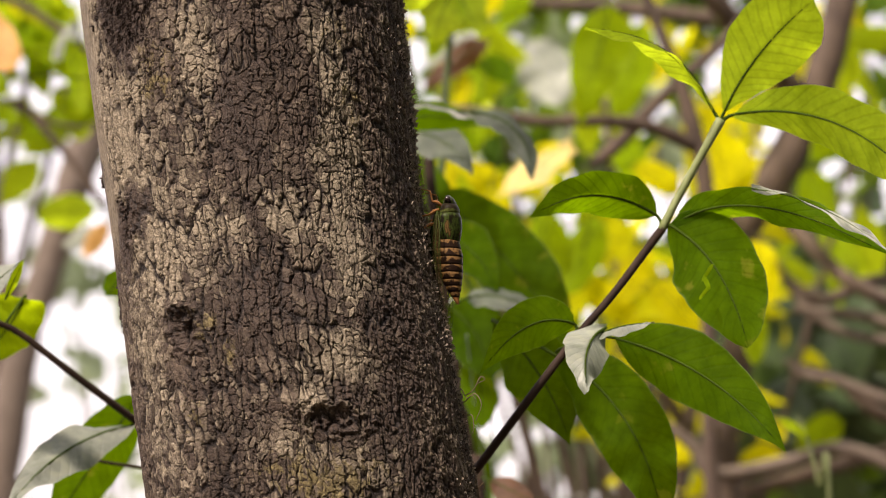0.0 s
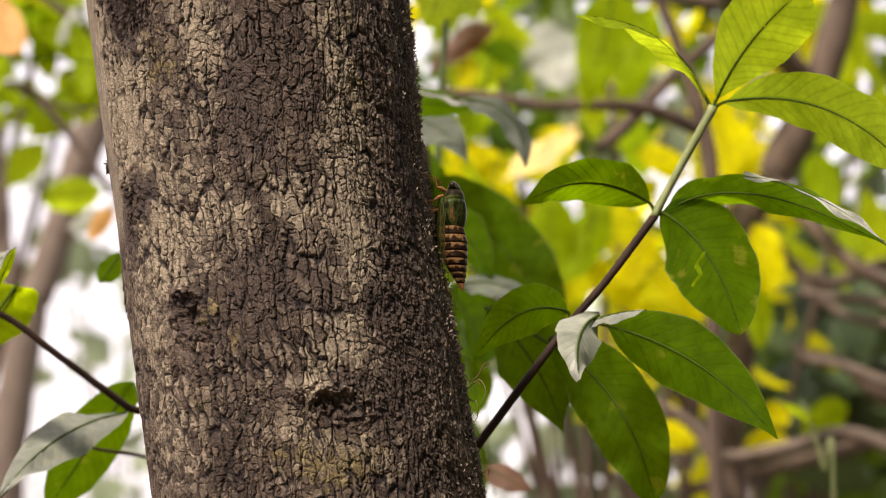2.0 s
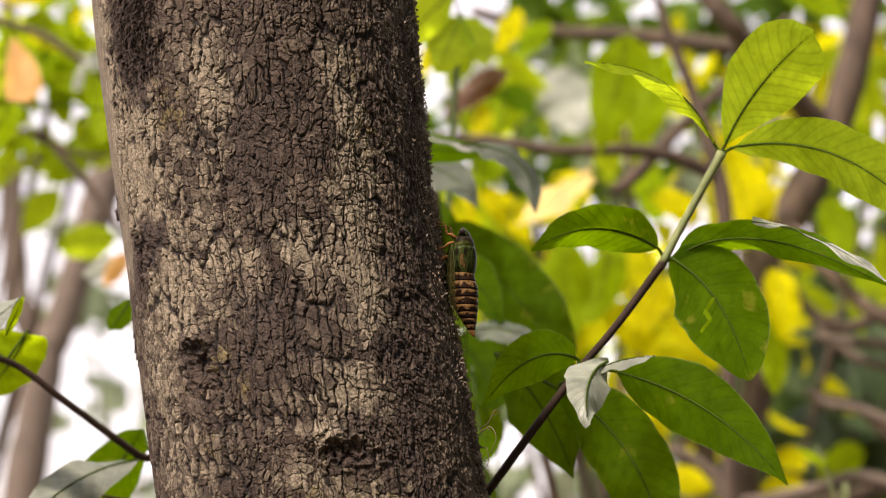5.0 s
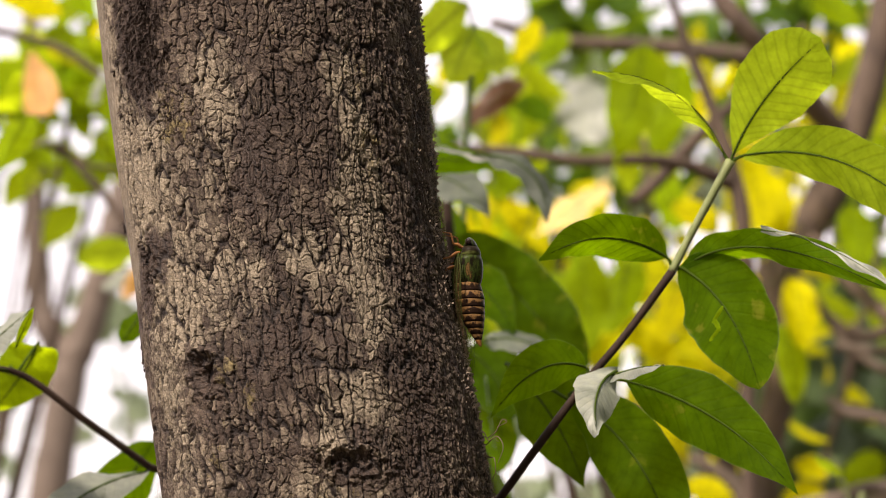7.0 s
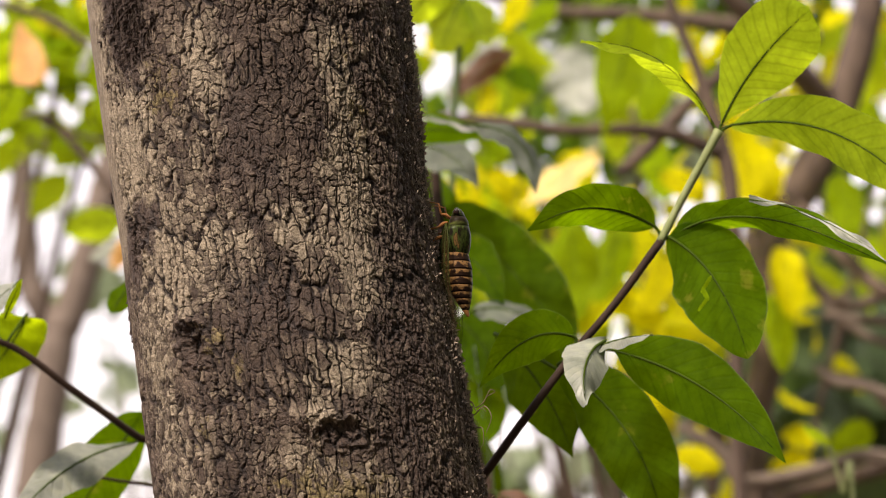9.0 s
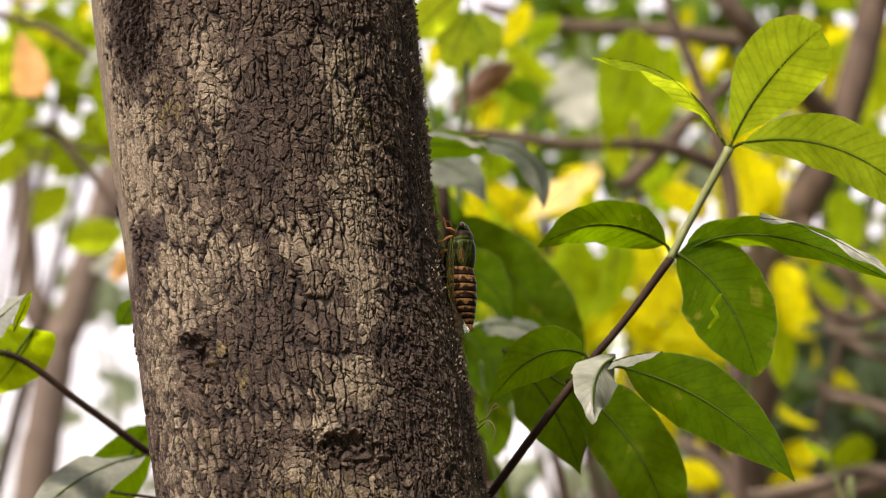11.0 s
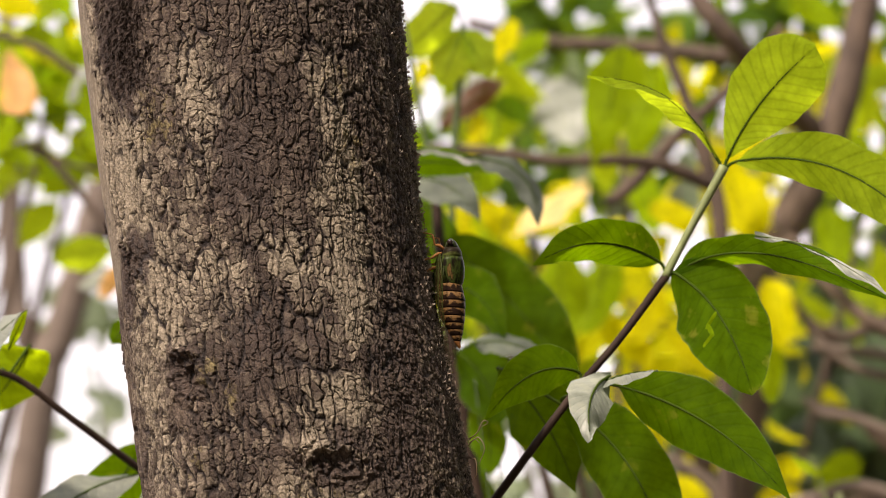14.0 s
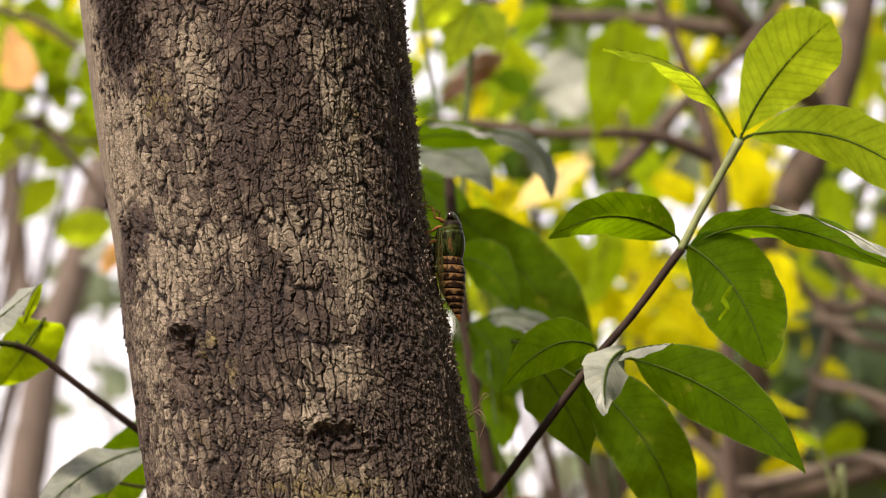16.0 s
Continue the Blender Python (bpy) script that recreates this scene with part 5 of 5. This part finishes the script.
def build_foliage():
    foliage("bush", "sunlit yellow-green bush, backlit glow put into its colour", FAR_YELLOW, [
        ((0.1721, 2.7500, 1.7556), 0.10, 11), ((0.0485, 2.8000, 1.8650), 0.04, 4), ((0.0866, 2.8000, 1.8199), 0.05, 4), ((0.2091, 2.7500, 1.7117), 0.10, 8), ((0.2333, 2.8000, 1.8457), 0.07, 6), ((0.2923, 2.9000, 1.7023), 0.09, 7), ((0.3197, 2.8000, 1.8650), 0.05, 4), ((0.3735, 3.3000, 1.9786), 0.07, 7), ((0.2217, 3.1000, 1.7514), 0.07, 6), ((0.1625, 3.3000, 1.9481), 0.05, 3), ((0.4103, 3.2000, 1.7919), 0.07, 4), ((0.3708, 3.2000, 1.5892), 0.06, 3), ((0.2985, 3.2000, 1.5534), 0.06, 3), ((0.2783, 3.2000, 1.6612), 0.05, 3)],
        0.085, 1, (0.3, 3.25, 0))
    foliage("bush", "bright yellow treetop leaves against the sky", FAR_YELLOW, [
        ((0.4756, 3.8000, 2.1900), 0.08, 14), ((0.5809, 3.8000, 2.2256), 0.09, 16), ((0.3459, 3.8000, 2.2702), 0.07, 8), ((0.5385, 3.8000, 2.2880), 0.08, 12), ((0.3975, 3.8000, 2.2078), 0.06, 8), ((0.6604, 3.8000, 2.2702), 0.08, 10)],
        0.07, 2, (0.5, 3.9, 0))
    foliage("bush", "lime green bush with long leaves", FAR_LIME, [
        ((0.1902, 2.9000, 2.0165), 0.05, 5), ((0.2040, 2.9000, 2.0641), 0.04, 3), ((0.2149, 2.9000, 1.8215), 0.07, 6), ((0.1289, 2.9000, 1.7817), 0.06, 4), ((0.5024, 2.9000, 1.9961), 0.08, 10), ((0.4748, 3.0000, 1.8499), 0.07, 6), ((0.0553, 2.8000, 2.0018), 0.05, 4), ((-0.0219, 2.8000, 2.0412), 0.05, 8), ((-0.0282, 2.8000, 1.9299), 0.05, 7), ((0.0102, 2.8000, 1.8845), 0.04, 6), ((0.0237, 2.9000, 1.8349), 0.06, 9), ((0.0767, 2.9000, 1.8817), 0.04, 4), ((0.2693, 3.0000, 1.7811), 0.07, 5)],
        0.12, 3, (0.35, 2.95, 0), 0.36)
    foliage("bush", "grey-green woodland bush in soft light", FAR_GREY, [
        ((0.1858, 4.6000, 2.3886), 0.12, 18), ((0.1015, 4.6000, 2.4533), 0.10, 13), ((0.2232, 4.6000, 1.6823), 0.16, 28), ((0.1712, 4.6000, 1.6102), 0.15, 21), ((0.3376, 4.4000, 2.1919), 0.10, 13), ((0.3777, 4.6000, 1.6411), 0.12, 17), ((0.0372, 4.6000, 1.7133), 0.1, 11), ((0.5016, 4.6000, 2.3349), 0.1, 10)],
        0.13, 4, (0.4, 4.7, 0), 0.6)
    foliage("bush", "dark shaded woodland undergrowth", FAR_DARK, [
        ((0.5132, 3.5000, 1.8369), 0.11, 10), ((0.4715, 3.5000, 1.7579), 0.1, 10), ((0.5466, 3.5000, 1.7731), 0.11, 10), ((0.5221, 3.6000, 1.6705), 0.12, 10), ((0.4635, 3.6000, 1.8827), 0.06, 20), ((0.6300, 3.9000, 1.7624), 0.12, 110), ((0.5937, 4.0000, 1.8534), 0.10, 70), ((0.7816, 5.2000, 1.8950), 0.24, 240), ((0.6969, 5.2000, 1.7542), 0.22, 180), ((0.8956, 5.2000, 1.7542), 0.22, 180), ((0.8895, 5.2000, 1.9894), 0.2, 120), ((0.7408, 5.2000, 1.6144), 0.22, 120), ((0.7261, 5.2000, 2.0606), 0.14, 30), ((0.9159, 5.2000, 2.1082), 0.16, 40)],
        0.13, 5, (0.75, 5.3, 0), 0.6)
    foliage("bush", "mid-green bush in the woodland behind", FAR_GREEN, [
        ((0.6240, 4.0000, 1.5828), 0.12, 34), ((0.7262, 4.2000, 2.2047), 0.14, 29), ((0.2076, 4.2000, 2.2242), 0.1, 15), ((0.5696, 4.2000, 2.0491), 0.1, 14), ((0.3970, 4.2000, 2.0009), 0.14, 22), ((0.2806, 4.2000, 1.7998), 0.14, 22), ((0.6207, 4.2000, 1.7428), 0.1, 14), ((0.4887, 4.2000, 2.3716), 0.12, 10), ((0.0920, 4.2000, 2.1267), 0.08, 10), ((0.1105, 4.2000, 1.9528), 0.12, 26), ((-0.0037, 4.0000, 2.2316), 0.09, 22), ((0.0512, 4.0000, 2.1477), 0.08, 17), ((0.5874, 4.2000, 1.9816), 0.12, 26), ((0.7189, 4.2000, 1.8952), 0.1, 14), ((0.4319, 4.2000, 2.4508), 0.10, 26), ((0.3154, 4.2000, 2.4211), 0.10, 22), ((0.1512, 4.2000, 2.4707), 0.1, 22), ((0.7507, 4.2000, 2.4211), 0.12, 26), ((0.5777, 4.2000, 2.4806), 0.1, 22)],
        0.11, 6, (0.5, 4.1, 0))
    foliage("bush", "sunlit lime leaves on thin twigs", FAR_LIME, [
        ((-0.4927, 3.0000, 2.1011), 0.06, 26), ((-0.5276, 3.0000, 2.1152), 0.06, 18), ((-0.4566, 3.0000, 2.0237), 0.05, 14), ((-0.4763, 3.0000, 1.9817), 0.04, 10), ((-0.5312, 3.0000, 1.9817), 0.05, 12), ((-0.4372, 3.0000, 2.0870), 0.05, 14), ((-0.5813, 3.0000, 2.0588), 0.07, 24)],
        0.06, 7, (-0.85, 3.05, 0), 0.55)
    foliage("bush", "pale green far woodland leaves", FAR_GREY, [
        ((-1.0213, 7.0000, 2.2573), 0.18, 16), ((-0.9542, 7.0000, 2.0663), 0.12, 9), ((-1.0706, 7.0000, 2.3373), 0.14, 11), ((-1.2994, 7.0000, 1.9714), 0.15, 11), ((-0.9326, 7.0000, 2.6112), 0.18, 13), ((-0.9323, 7.0000, 1.7355), 0.12, 7)],
        0.12, 8, (-0.72, 7.1, 0), 0.6)


def build_sky_blocking_trees():
    """Unseen trees added beside, behind and above the eye to block sky light; the open side lies ahead and to the left.
    """
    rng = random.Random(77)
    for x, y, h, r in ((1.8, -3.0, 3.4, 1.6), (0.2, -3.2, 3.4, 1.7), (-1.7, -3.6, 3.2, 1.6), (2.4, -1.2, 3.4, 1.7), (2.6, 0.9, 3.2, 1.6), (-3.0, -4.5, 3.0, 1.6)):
        p = thing("tree", (x, y, 0), "unseen added tree with a dense dark crown that blocks sky light", "tree", "woodland trees")
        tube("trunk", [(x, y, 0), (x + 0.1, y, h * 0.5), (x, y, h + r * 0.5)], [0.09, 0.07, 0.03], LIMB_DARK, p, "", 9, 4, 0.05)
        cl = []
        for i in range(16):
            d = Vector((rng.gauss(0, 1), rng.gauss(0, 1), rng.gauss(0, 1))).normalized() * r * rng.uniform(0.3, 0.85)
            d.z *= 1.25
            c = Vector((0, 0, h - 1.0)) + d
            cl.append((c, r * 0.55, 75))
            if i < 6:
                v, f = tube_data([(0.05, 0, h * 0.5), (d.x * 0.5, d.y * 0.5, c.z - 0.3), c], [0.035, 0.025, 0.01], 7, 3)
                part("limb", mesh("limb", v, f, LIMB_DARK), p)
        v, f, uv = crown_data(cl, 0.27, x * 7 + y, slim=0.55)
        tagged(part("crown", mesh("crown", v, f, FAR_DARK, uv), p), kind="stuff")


def build_single_leaves():
    """Single leaves that stand out on the trees behind."""
    leaf(twiggy, LEAF_TAN, (-0.4408, 2.4000, 1.9777), (-0.4214, 2.3700, 1.9034), 0.0389, (-0.3, -0.8, 0.5), (-0.4291, 2.4000, 1.9880), "withered orange-tan leaf", shape="obovate", seed=51, rib=0.0004)
    leaf(twiggy, LEAF_SHEEN, (-0.3556, 2.4000, 1.9637), (-0.3732, 2.3600, 1.9127), 0.016, (0.3, -0.8, 0.6), (-0.3551, 2.4000, 1.9411), "grey-green leaf", shape="elliptic", seed=53, rib=0.0005)
    leaf(twiggy, LEAF_BRIGHT, (-0.3605, 2.4000, 1.9355), (-0.3424, 2.3600, 1.8631), 0.022, (0.3, -1, -0.3), (-0.3607, 2.4000, 1.9411), "bright green leaf", shape="elliptic", seed=54, rib=0.0005)
    leaf(twiggy, LEAF_BRIGHT, (-0.3354, 2.4000, 1.7754), (-0.3888, 2.3800, 1.7657), 0.036, (0.1, -1, -0.5), (-0.3245, 2.4000, 1.7765), "sunlit lime leaf", shape="elliptic", seed=56, rib=0.0004)
    leaf(twiggy, LEAF_SHEEN, (-0.3307, 2.4000, 1.7599), (-0.3633, 2.3800, 1.7350), 0.020, (0.1, -0.8, 0.5), (-0.3245, 2.4000, 1.7765), "pale glossy leaf", shape="elliptic", seed=57, rib=0.0004)
    leaf(twiggy, LEAF_TAN, (-0.3242, 2.4000, 1.7627), (-0.3426, 2.3800, 1.7268), 0.018, (0.1, -1, -0.2), (-0.3245, 2.4000, 1.7765), "withered orange-tan leaf", shape="elliptic", seed=58, rib=0.0004)
    words = {LEAF_YELLOW: "sunlit yellow leaf", LEAF_LIME: "soft lime green leaf", LEAF_SHEEN: "pale grey-green glossy leaf", LEAF_BROWN: "reddish brown withered leaf", LEAF_GREEN: "olive green leaf", LEAF_CREAM: "pale cream-yellow leaf"}
    hosts = [(tree_, Vector(q)) for tree_, line in BOUGH_LINES for q in line]
    for k, (mat, base, tip, width, facing) in enumerate((
        (LEAF_YELLOW, (-0.0399, 2.6000, 2.0110), (-0.0436, 2.5700, 1.9701), 0.021, (-0.3, -0.85, 0.4)),
        (LEAF_SHEEN, (0.0342, 2.4000, 1.9543), (-0.0154, 2.3700, 1.9089), 0.023, (-0.3, -0.6, 0.75)),
        (LEAF_BROWN, (0.0417, 2.3000, 1.9203), (-0.0175, 2.2700, 1.8674), 0.024, (-0.2, -1, -0.2)),
        (LEAF_GREEN, (0.0309, 2.3000, 1.8967), (0.0668, 2.2700, 1.8686), 0.024, (-0.2, -1, -0.2)),
        (LEAF_YELLOW, (0.0150, 2.4000, 1.9094), (0.0124, 2.3700, 1.8566), 0.024, (-0.3, -0.85, 0.4)),
        # pale disc of sky-like brightness, added in the shape of a leaf
        (LEAF_SHEEN, (0.1134, 3.2000, 2.1228), (0.1490, 3.1700, 2.0281), 0.075, (-0.3, -0.6, 0.75)),
        (LEAF_LIME, (0.1491, 2.2000, 1.9287), (0.1185, 2.1700, 1.8161), 0.055, (-0.2, -1, -0.2)),
        (LEAF_LIME, (0.2018, 2.5000, 1.9826), (0.1739, 2.4700, 1.8799), 0.047, (-0.2, -1, -0.2)),
        (LEAF_YELLOW, (0.2388, 2.6000, 1.9860), (0.2247, 2.5700, 1.9396), 0.025, (-0.3, -0.85, 0.4)),
        (LEAF_YELLOW, (0.2679, 2.5000, 1.8709), (0.2822, 2.4700, 1.7954), 0.058, (-0.3, -0.85, 0.4)),
        (LEAF_YELLOW, (0.3146, 2.6000, 1.9256), (0.2655, 2.5700, 1.8758), 0.036, (-0.3, -0.85, 0.4)),
        (LEAF_CREAM, (0.1147, 2.2000, 1.8055), (0.0484, 2.1700, 1.7515), 0.044, (-0.3, -0.6, 0.75)),
        (LEAF_YELLOW, (0.0856, 2.4000, 1.8360), (0.1210, 2.3700, 1.8039), 0.027, (-0.3, -0.85, 0.4)),
        (LEAF_YELLOW, (-0.0300, 2.0000, 1.7395), (-0.0060, 1.9700, 1.7251), 0.013, (-0.3, -0.85, 0.4)),
        (LEAF_YELLOW, (-0.0032, 2.1000, 1.7766), (0.0062, 2.0700, 1.7386), 0.017, (-0.3, -0.85, 0.4)),
        (LEAF_YELLOW, (0.0163, 2.3000, 1.8036), (0.0622, 2.2700, 1.7476), 0.030, (-0.3, -0.85, 0.4)),
        (LEAF_LIME, (0.0924, 2.4000, 1.7749), (0.1007, 2.3700, 1.6704), 0.048, (-0.2, -1, -0.2)),
        (LEAF_LIME, (0.1525, 2.5000, 1.7853), (0.1237, 2.4700, 1.6985), 0.040, (-0.2, -1, -0.2)),
        (LEAF_YELLOW, (0.1400, 2.5000, 1.7168), (0.1921, 2.4700, 1.6620), 0.037, (-0.3, -0.85, 0.4)),
        (LEAF_YELLOW, (0.1972, 2.5000, 1.7505), (0.1703, 2.4700, 1.6846), 0.036, (-0.3, -0.85, 0.4)),
        (LEAF_YELLOW, (0.2144, 2.6000, 1.7264), (0.2630, 2.5700, 1.6697), 0.041, (-0.3, -0.85, 0.4)),
        (LEAF_LIME, (0.0702, 2.7000, 1.7958), (0.0927, 2.6700, 1.7119), 0.036, (-0.2, -1, -0.2)),
        (LEAF_YELLOW, (0.2964, 2.4000, 1.7466), (0.3038, 2.3700, 1.6730), 0.036, (-0.3, -0.85, 0.4)),
        (LEAF_LIME, (0.2833, 2.4000, 1.7007), (0.2960, 2.3700, 1.6216), 0.030, (-0.2, -1, -0.2)),
        (LEAF_YELLOW, (0.1692, 2.6000, 1.6348), (0.2068, 2.5700, 1.5798), 0.029, (-0.3, -0.85, 0.4)),
        (LEAF_YELLOW, (0.2149, 2.7000, 1.5647), (0.2599, 2.6700, 1.5422), 0.035, (-0.3, -0.85, 0.4)),
        (LEAF_YELLOW, (0.3314, 2.7000, 1.5879), (0.3584, 2.6700, 1.5677), 0.028, (-0.3, -0.85, 0.4)),
        (LEAF_YELLOW, (0.3159, 2.7000, 1.5482), (0.3614, 2.6700, 1.5498), 0.034, (-0.3, -0.85, 0.4)),
        (LEAF_LIME, (0.4135, 2.5000, 1.9043), (0.3686, 2.4700, 1.8356), 0.035, (-0.2, -1, -0.2)),
        (LEAF_LIME, (0.3788, 2.6000, 1.8490), (0.3933, 2.5700, 1.7739), 0.039, (-0.2, -1, -0.2)),
        (LEAF_YELLOW, (0.4204, 2.8000, 2.0766), (0.3988, 2.7700, 2.0435), 0.029, (-0.3, -0.85, 0.4)),
        (LEAF_YELLOW, (0.4308, 2.8000, 1.9976), (0.4150, 2.7700, 1.9526), 0.030, (-0.3, -0.85, 0.4)),
        (LEAF_LIME, (0.3106, 2.3000, 1.9923), (0.3487, 2.2700, 1.9594), 0.026, (-0.2, -1, -0.2)),
        (LEAF_LIME, (0.0085, 1.9000, 1.6142), (0.0140, 1.8700, 1.5600), 0.019, (-0.2, -1, -0.2)),
        (LEAF_YELLOW, (0.0534, 2.6000, 2.0542), (0.0376, 2.5700, 1.9983), 0.029, (-0.3, -0.85, 0.4)),
        (LEAF_LIME, (0.0922, 2.7000, 2.0661), (0.0600, 2.6700, 2.0150), 0.028, (-0.2, -1, -0.2)),
        (LEAF_GREEN, (0.2994, 3.0000, 2.0602), (0.2758, 2.9700, 1.9775), 0.040, (-0.2, -1, -0.2)),
        (LEAF_LIME, (0.1885, 2.7000, 1.9007), (0.2097, 2.6700, 1.8331), 0.036, (-0.2, -1, -0.2)),
        (LEAF_YELLOW, (0.1992, 2.6000, 1.8519), (0.2431, 2.5700, 1.8166), 0.033, (-0.3, -0.85, 0.4)),
        (LEAF_LIME, (0.2618, 3.0000, 1.7489), (0.2209, 2.9700, 1.6651), 0.040, (-0.2, -1, -0.2)),
        (LEAF_LIME, (0.4459, 2.8000, 1.5978), (0.3909, 2.7700, 1.5652), 0.038, (-0.2, -1, -0.2)),
        (LEAF_YELLOW, (-0.4971, 2.5000, 2.0614), (-0.4260, 2.4700, 2.0272), 0.035, (-0.3, -0.85, 0.4)),
        (LEAF_LIME, (-0.4496, 2.5000, 2.0207), (-0.3962, 2.4700, 1.9721), 0.030, (-0.2, -1, -0.2)),
        (LEAF_YELLOW, (-0.4614, 2.6000, 2.0256), (-0.4198, 2.5700, 2.0000), 0.021, (-0.3, -0.85, 0.4)),
        (LEAF_LIME, (-0.4248, 2.5000, 1.9543), (-0.3850, 2.4700, 1.9324), 0.019, (-0.2, -1, -0.2)),
        (LEAF_LIME, (-0.3364, 2.2000, 1.8983), (-0.3273, 2.1700, 1.8233), 0.017, (-0.2, -1, -0.2)),
        (LEAF_LIME, (-0.3092, 1.7000, 1.7626), (-0.3294, 1.6700, 1.7133), 0.022, (-0.2, -1, -0.2)),
        (LEAF_LIME, (-0.4557, 2.4000, 1.8694), (-0.4094, 2.3700, 1.8556), 0.018, (-0.2, -1, -0.2)),
        (LEAF_LIME, (-0.4140, 2.6000, 2.0624), (-0.4200, 2.5700, 2.0061), 0.023, (-0.2, -1, -0.2)),
        (LEAF_YELLOW, (-0.3986, 2.5000, 2.0252), (-0.3911, 2.4700, 2.0013), 0.013, (-0.3, -0.85, 0.4)),
        (LEAF_LIME, (-0.4449, 2.6000, 2.0936), (-0.4090, 2.5700, 2.0487), 0.029, (-0.2, -1, -0.2)),
        (LEAF_YELLOW, (0.2610, 2.5500, 1.9101), (0.2685, 2.5200, 1.8140), 0.053, (-0.3, -0.85, 0.4)),
        (LEAF_YELLOW, (0.2886, 2.6000, 1.8811), (0.3084, 2.5700, 1.8136), 0.047, (-0.3, -0.85, 0.4)),
    )):
        host, knot = min(hosts, key=lambda h: (h[1] - Vector(base)).length)
        leaf(host, mat, base, tip, width, facing, knot, words[mat], shape="elliptic" if k % 3 else "ovate", bow=(0.004, 0, 0.006), wave=0.04, seed=70 + k, rib=0.0005)


tree = build_trunk()
build_flakes(tree)
build_moss(tree)
build_tendrils()
cicada, abdomen = build_cicada()
shrubs = [build_shrub(), build_shrub_behind(), build_left_shrub()]
saplings = build_saplings()
build_seedling()
thin_tree, twiggy = build_woodland()
build_foliage()
build_single_leaves()
build_sky_blocking_trees()

# the breeze: seconds, sideways drift of the shrubs in mm at the height of the insect
BREEZE = [(0, 0, 0), (0.5, -0.8, -0.4), (1, -4.0, -0.8), (1.5, -5.6, -0.8), (2, -5.1, -0.8), (2.5, -3.5, -0.8), (3, -3.7, -1.4), (3.5, -5.4, -0.8), (4, -6.1, -0.8),
          (5.2, -6.1, -0.8), (6.5, -6.6, -0.8), (7, -6.0, -0.8), (7.5, -6.0, -1), (8, -6.0, 0), (8.5, -9.3, -0.8), (9, -5.7, -0.8), (9.2, -4.7, -0.8), (10.3, -3.7, -0.5),
          (11.5, -2.5, -2.2), (12, -0.4, -2.2), (12.5, 2.6, -2.2), (13, 0.4, -2.2), (13.5, -2.8, -2.2), (14, -0.7, -2.2), (14.5, 1.2, -2.2), (15, 1.8, -2.2), (15.5, 2.8, -2.2), (16, 5.3, -2.2)]
PUMP = [(0, 0), (2, 0.4), (4, 0.8), (7, 1.0), (9, 0.6), (11.5, -0.2), (13, -0.8), (15, -1.4), (16, -1.4)]


def motions():
    for p in list(shrubs) + list(saplings):
        o = p.location.copy()
        near = 0.94 if p is shrubs[0] else 1.0       # the nearer shrub drifts a little less
        rows = [(t, near * dx + (1 - near) * 1000 * float(np.interp(t, [r[0] for r in PATH], [r[1] for r in PATH])), dz) for t, dx, dz in BREEZE]
        walk(p, [(t, pose(o.x, o.y, o.z + dz * 0.001, 0, math.degrees(dx * 0.001 / 1.48), 0)) for t, dx, dz in rows])
    walk(abdomen, [(t, pose(0, 0, 0, 0, -a, 0)) for t, a in PUMP])


motions()
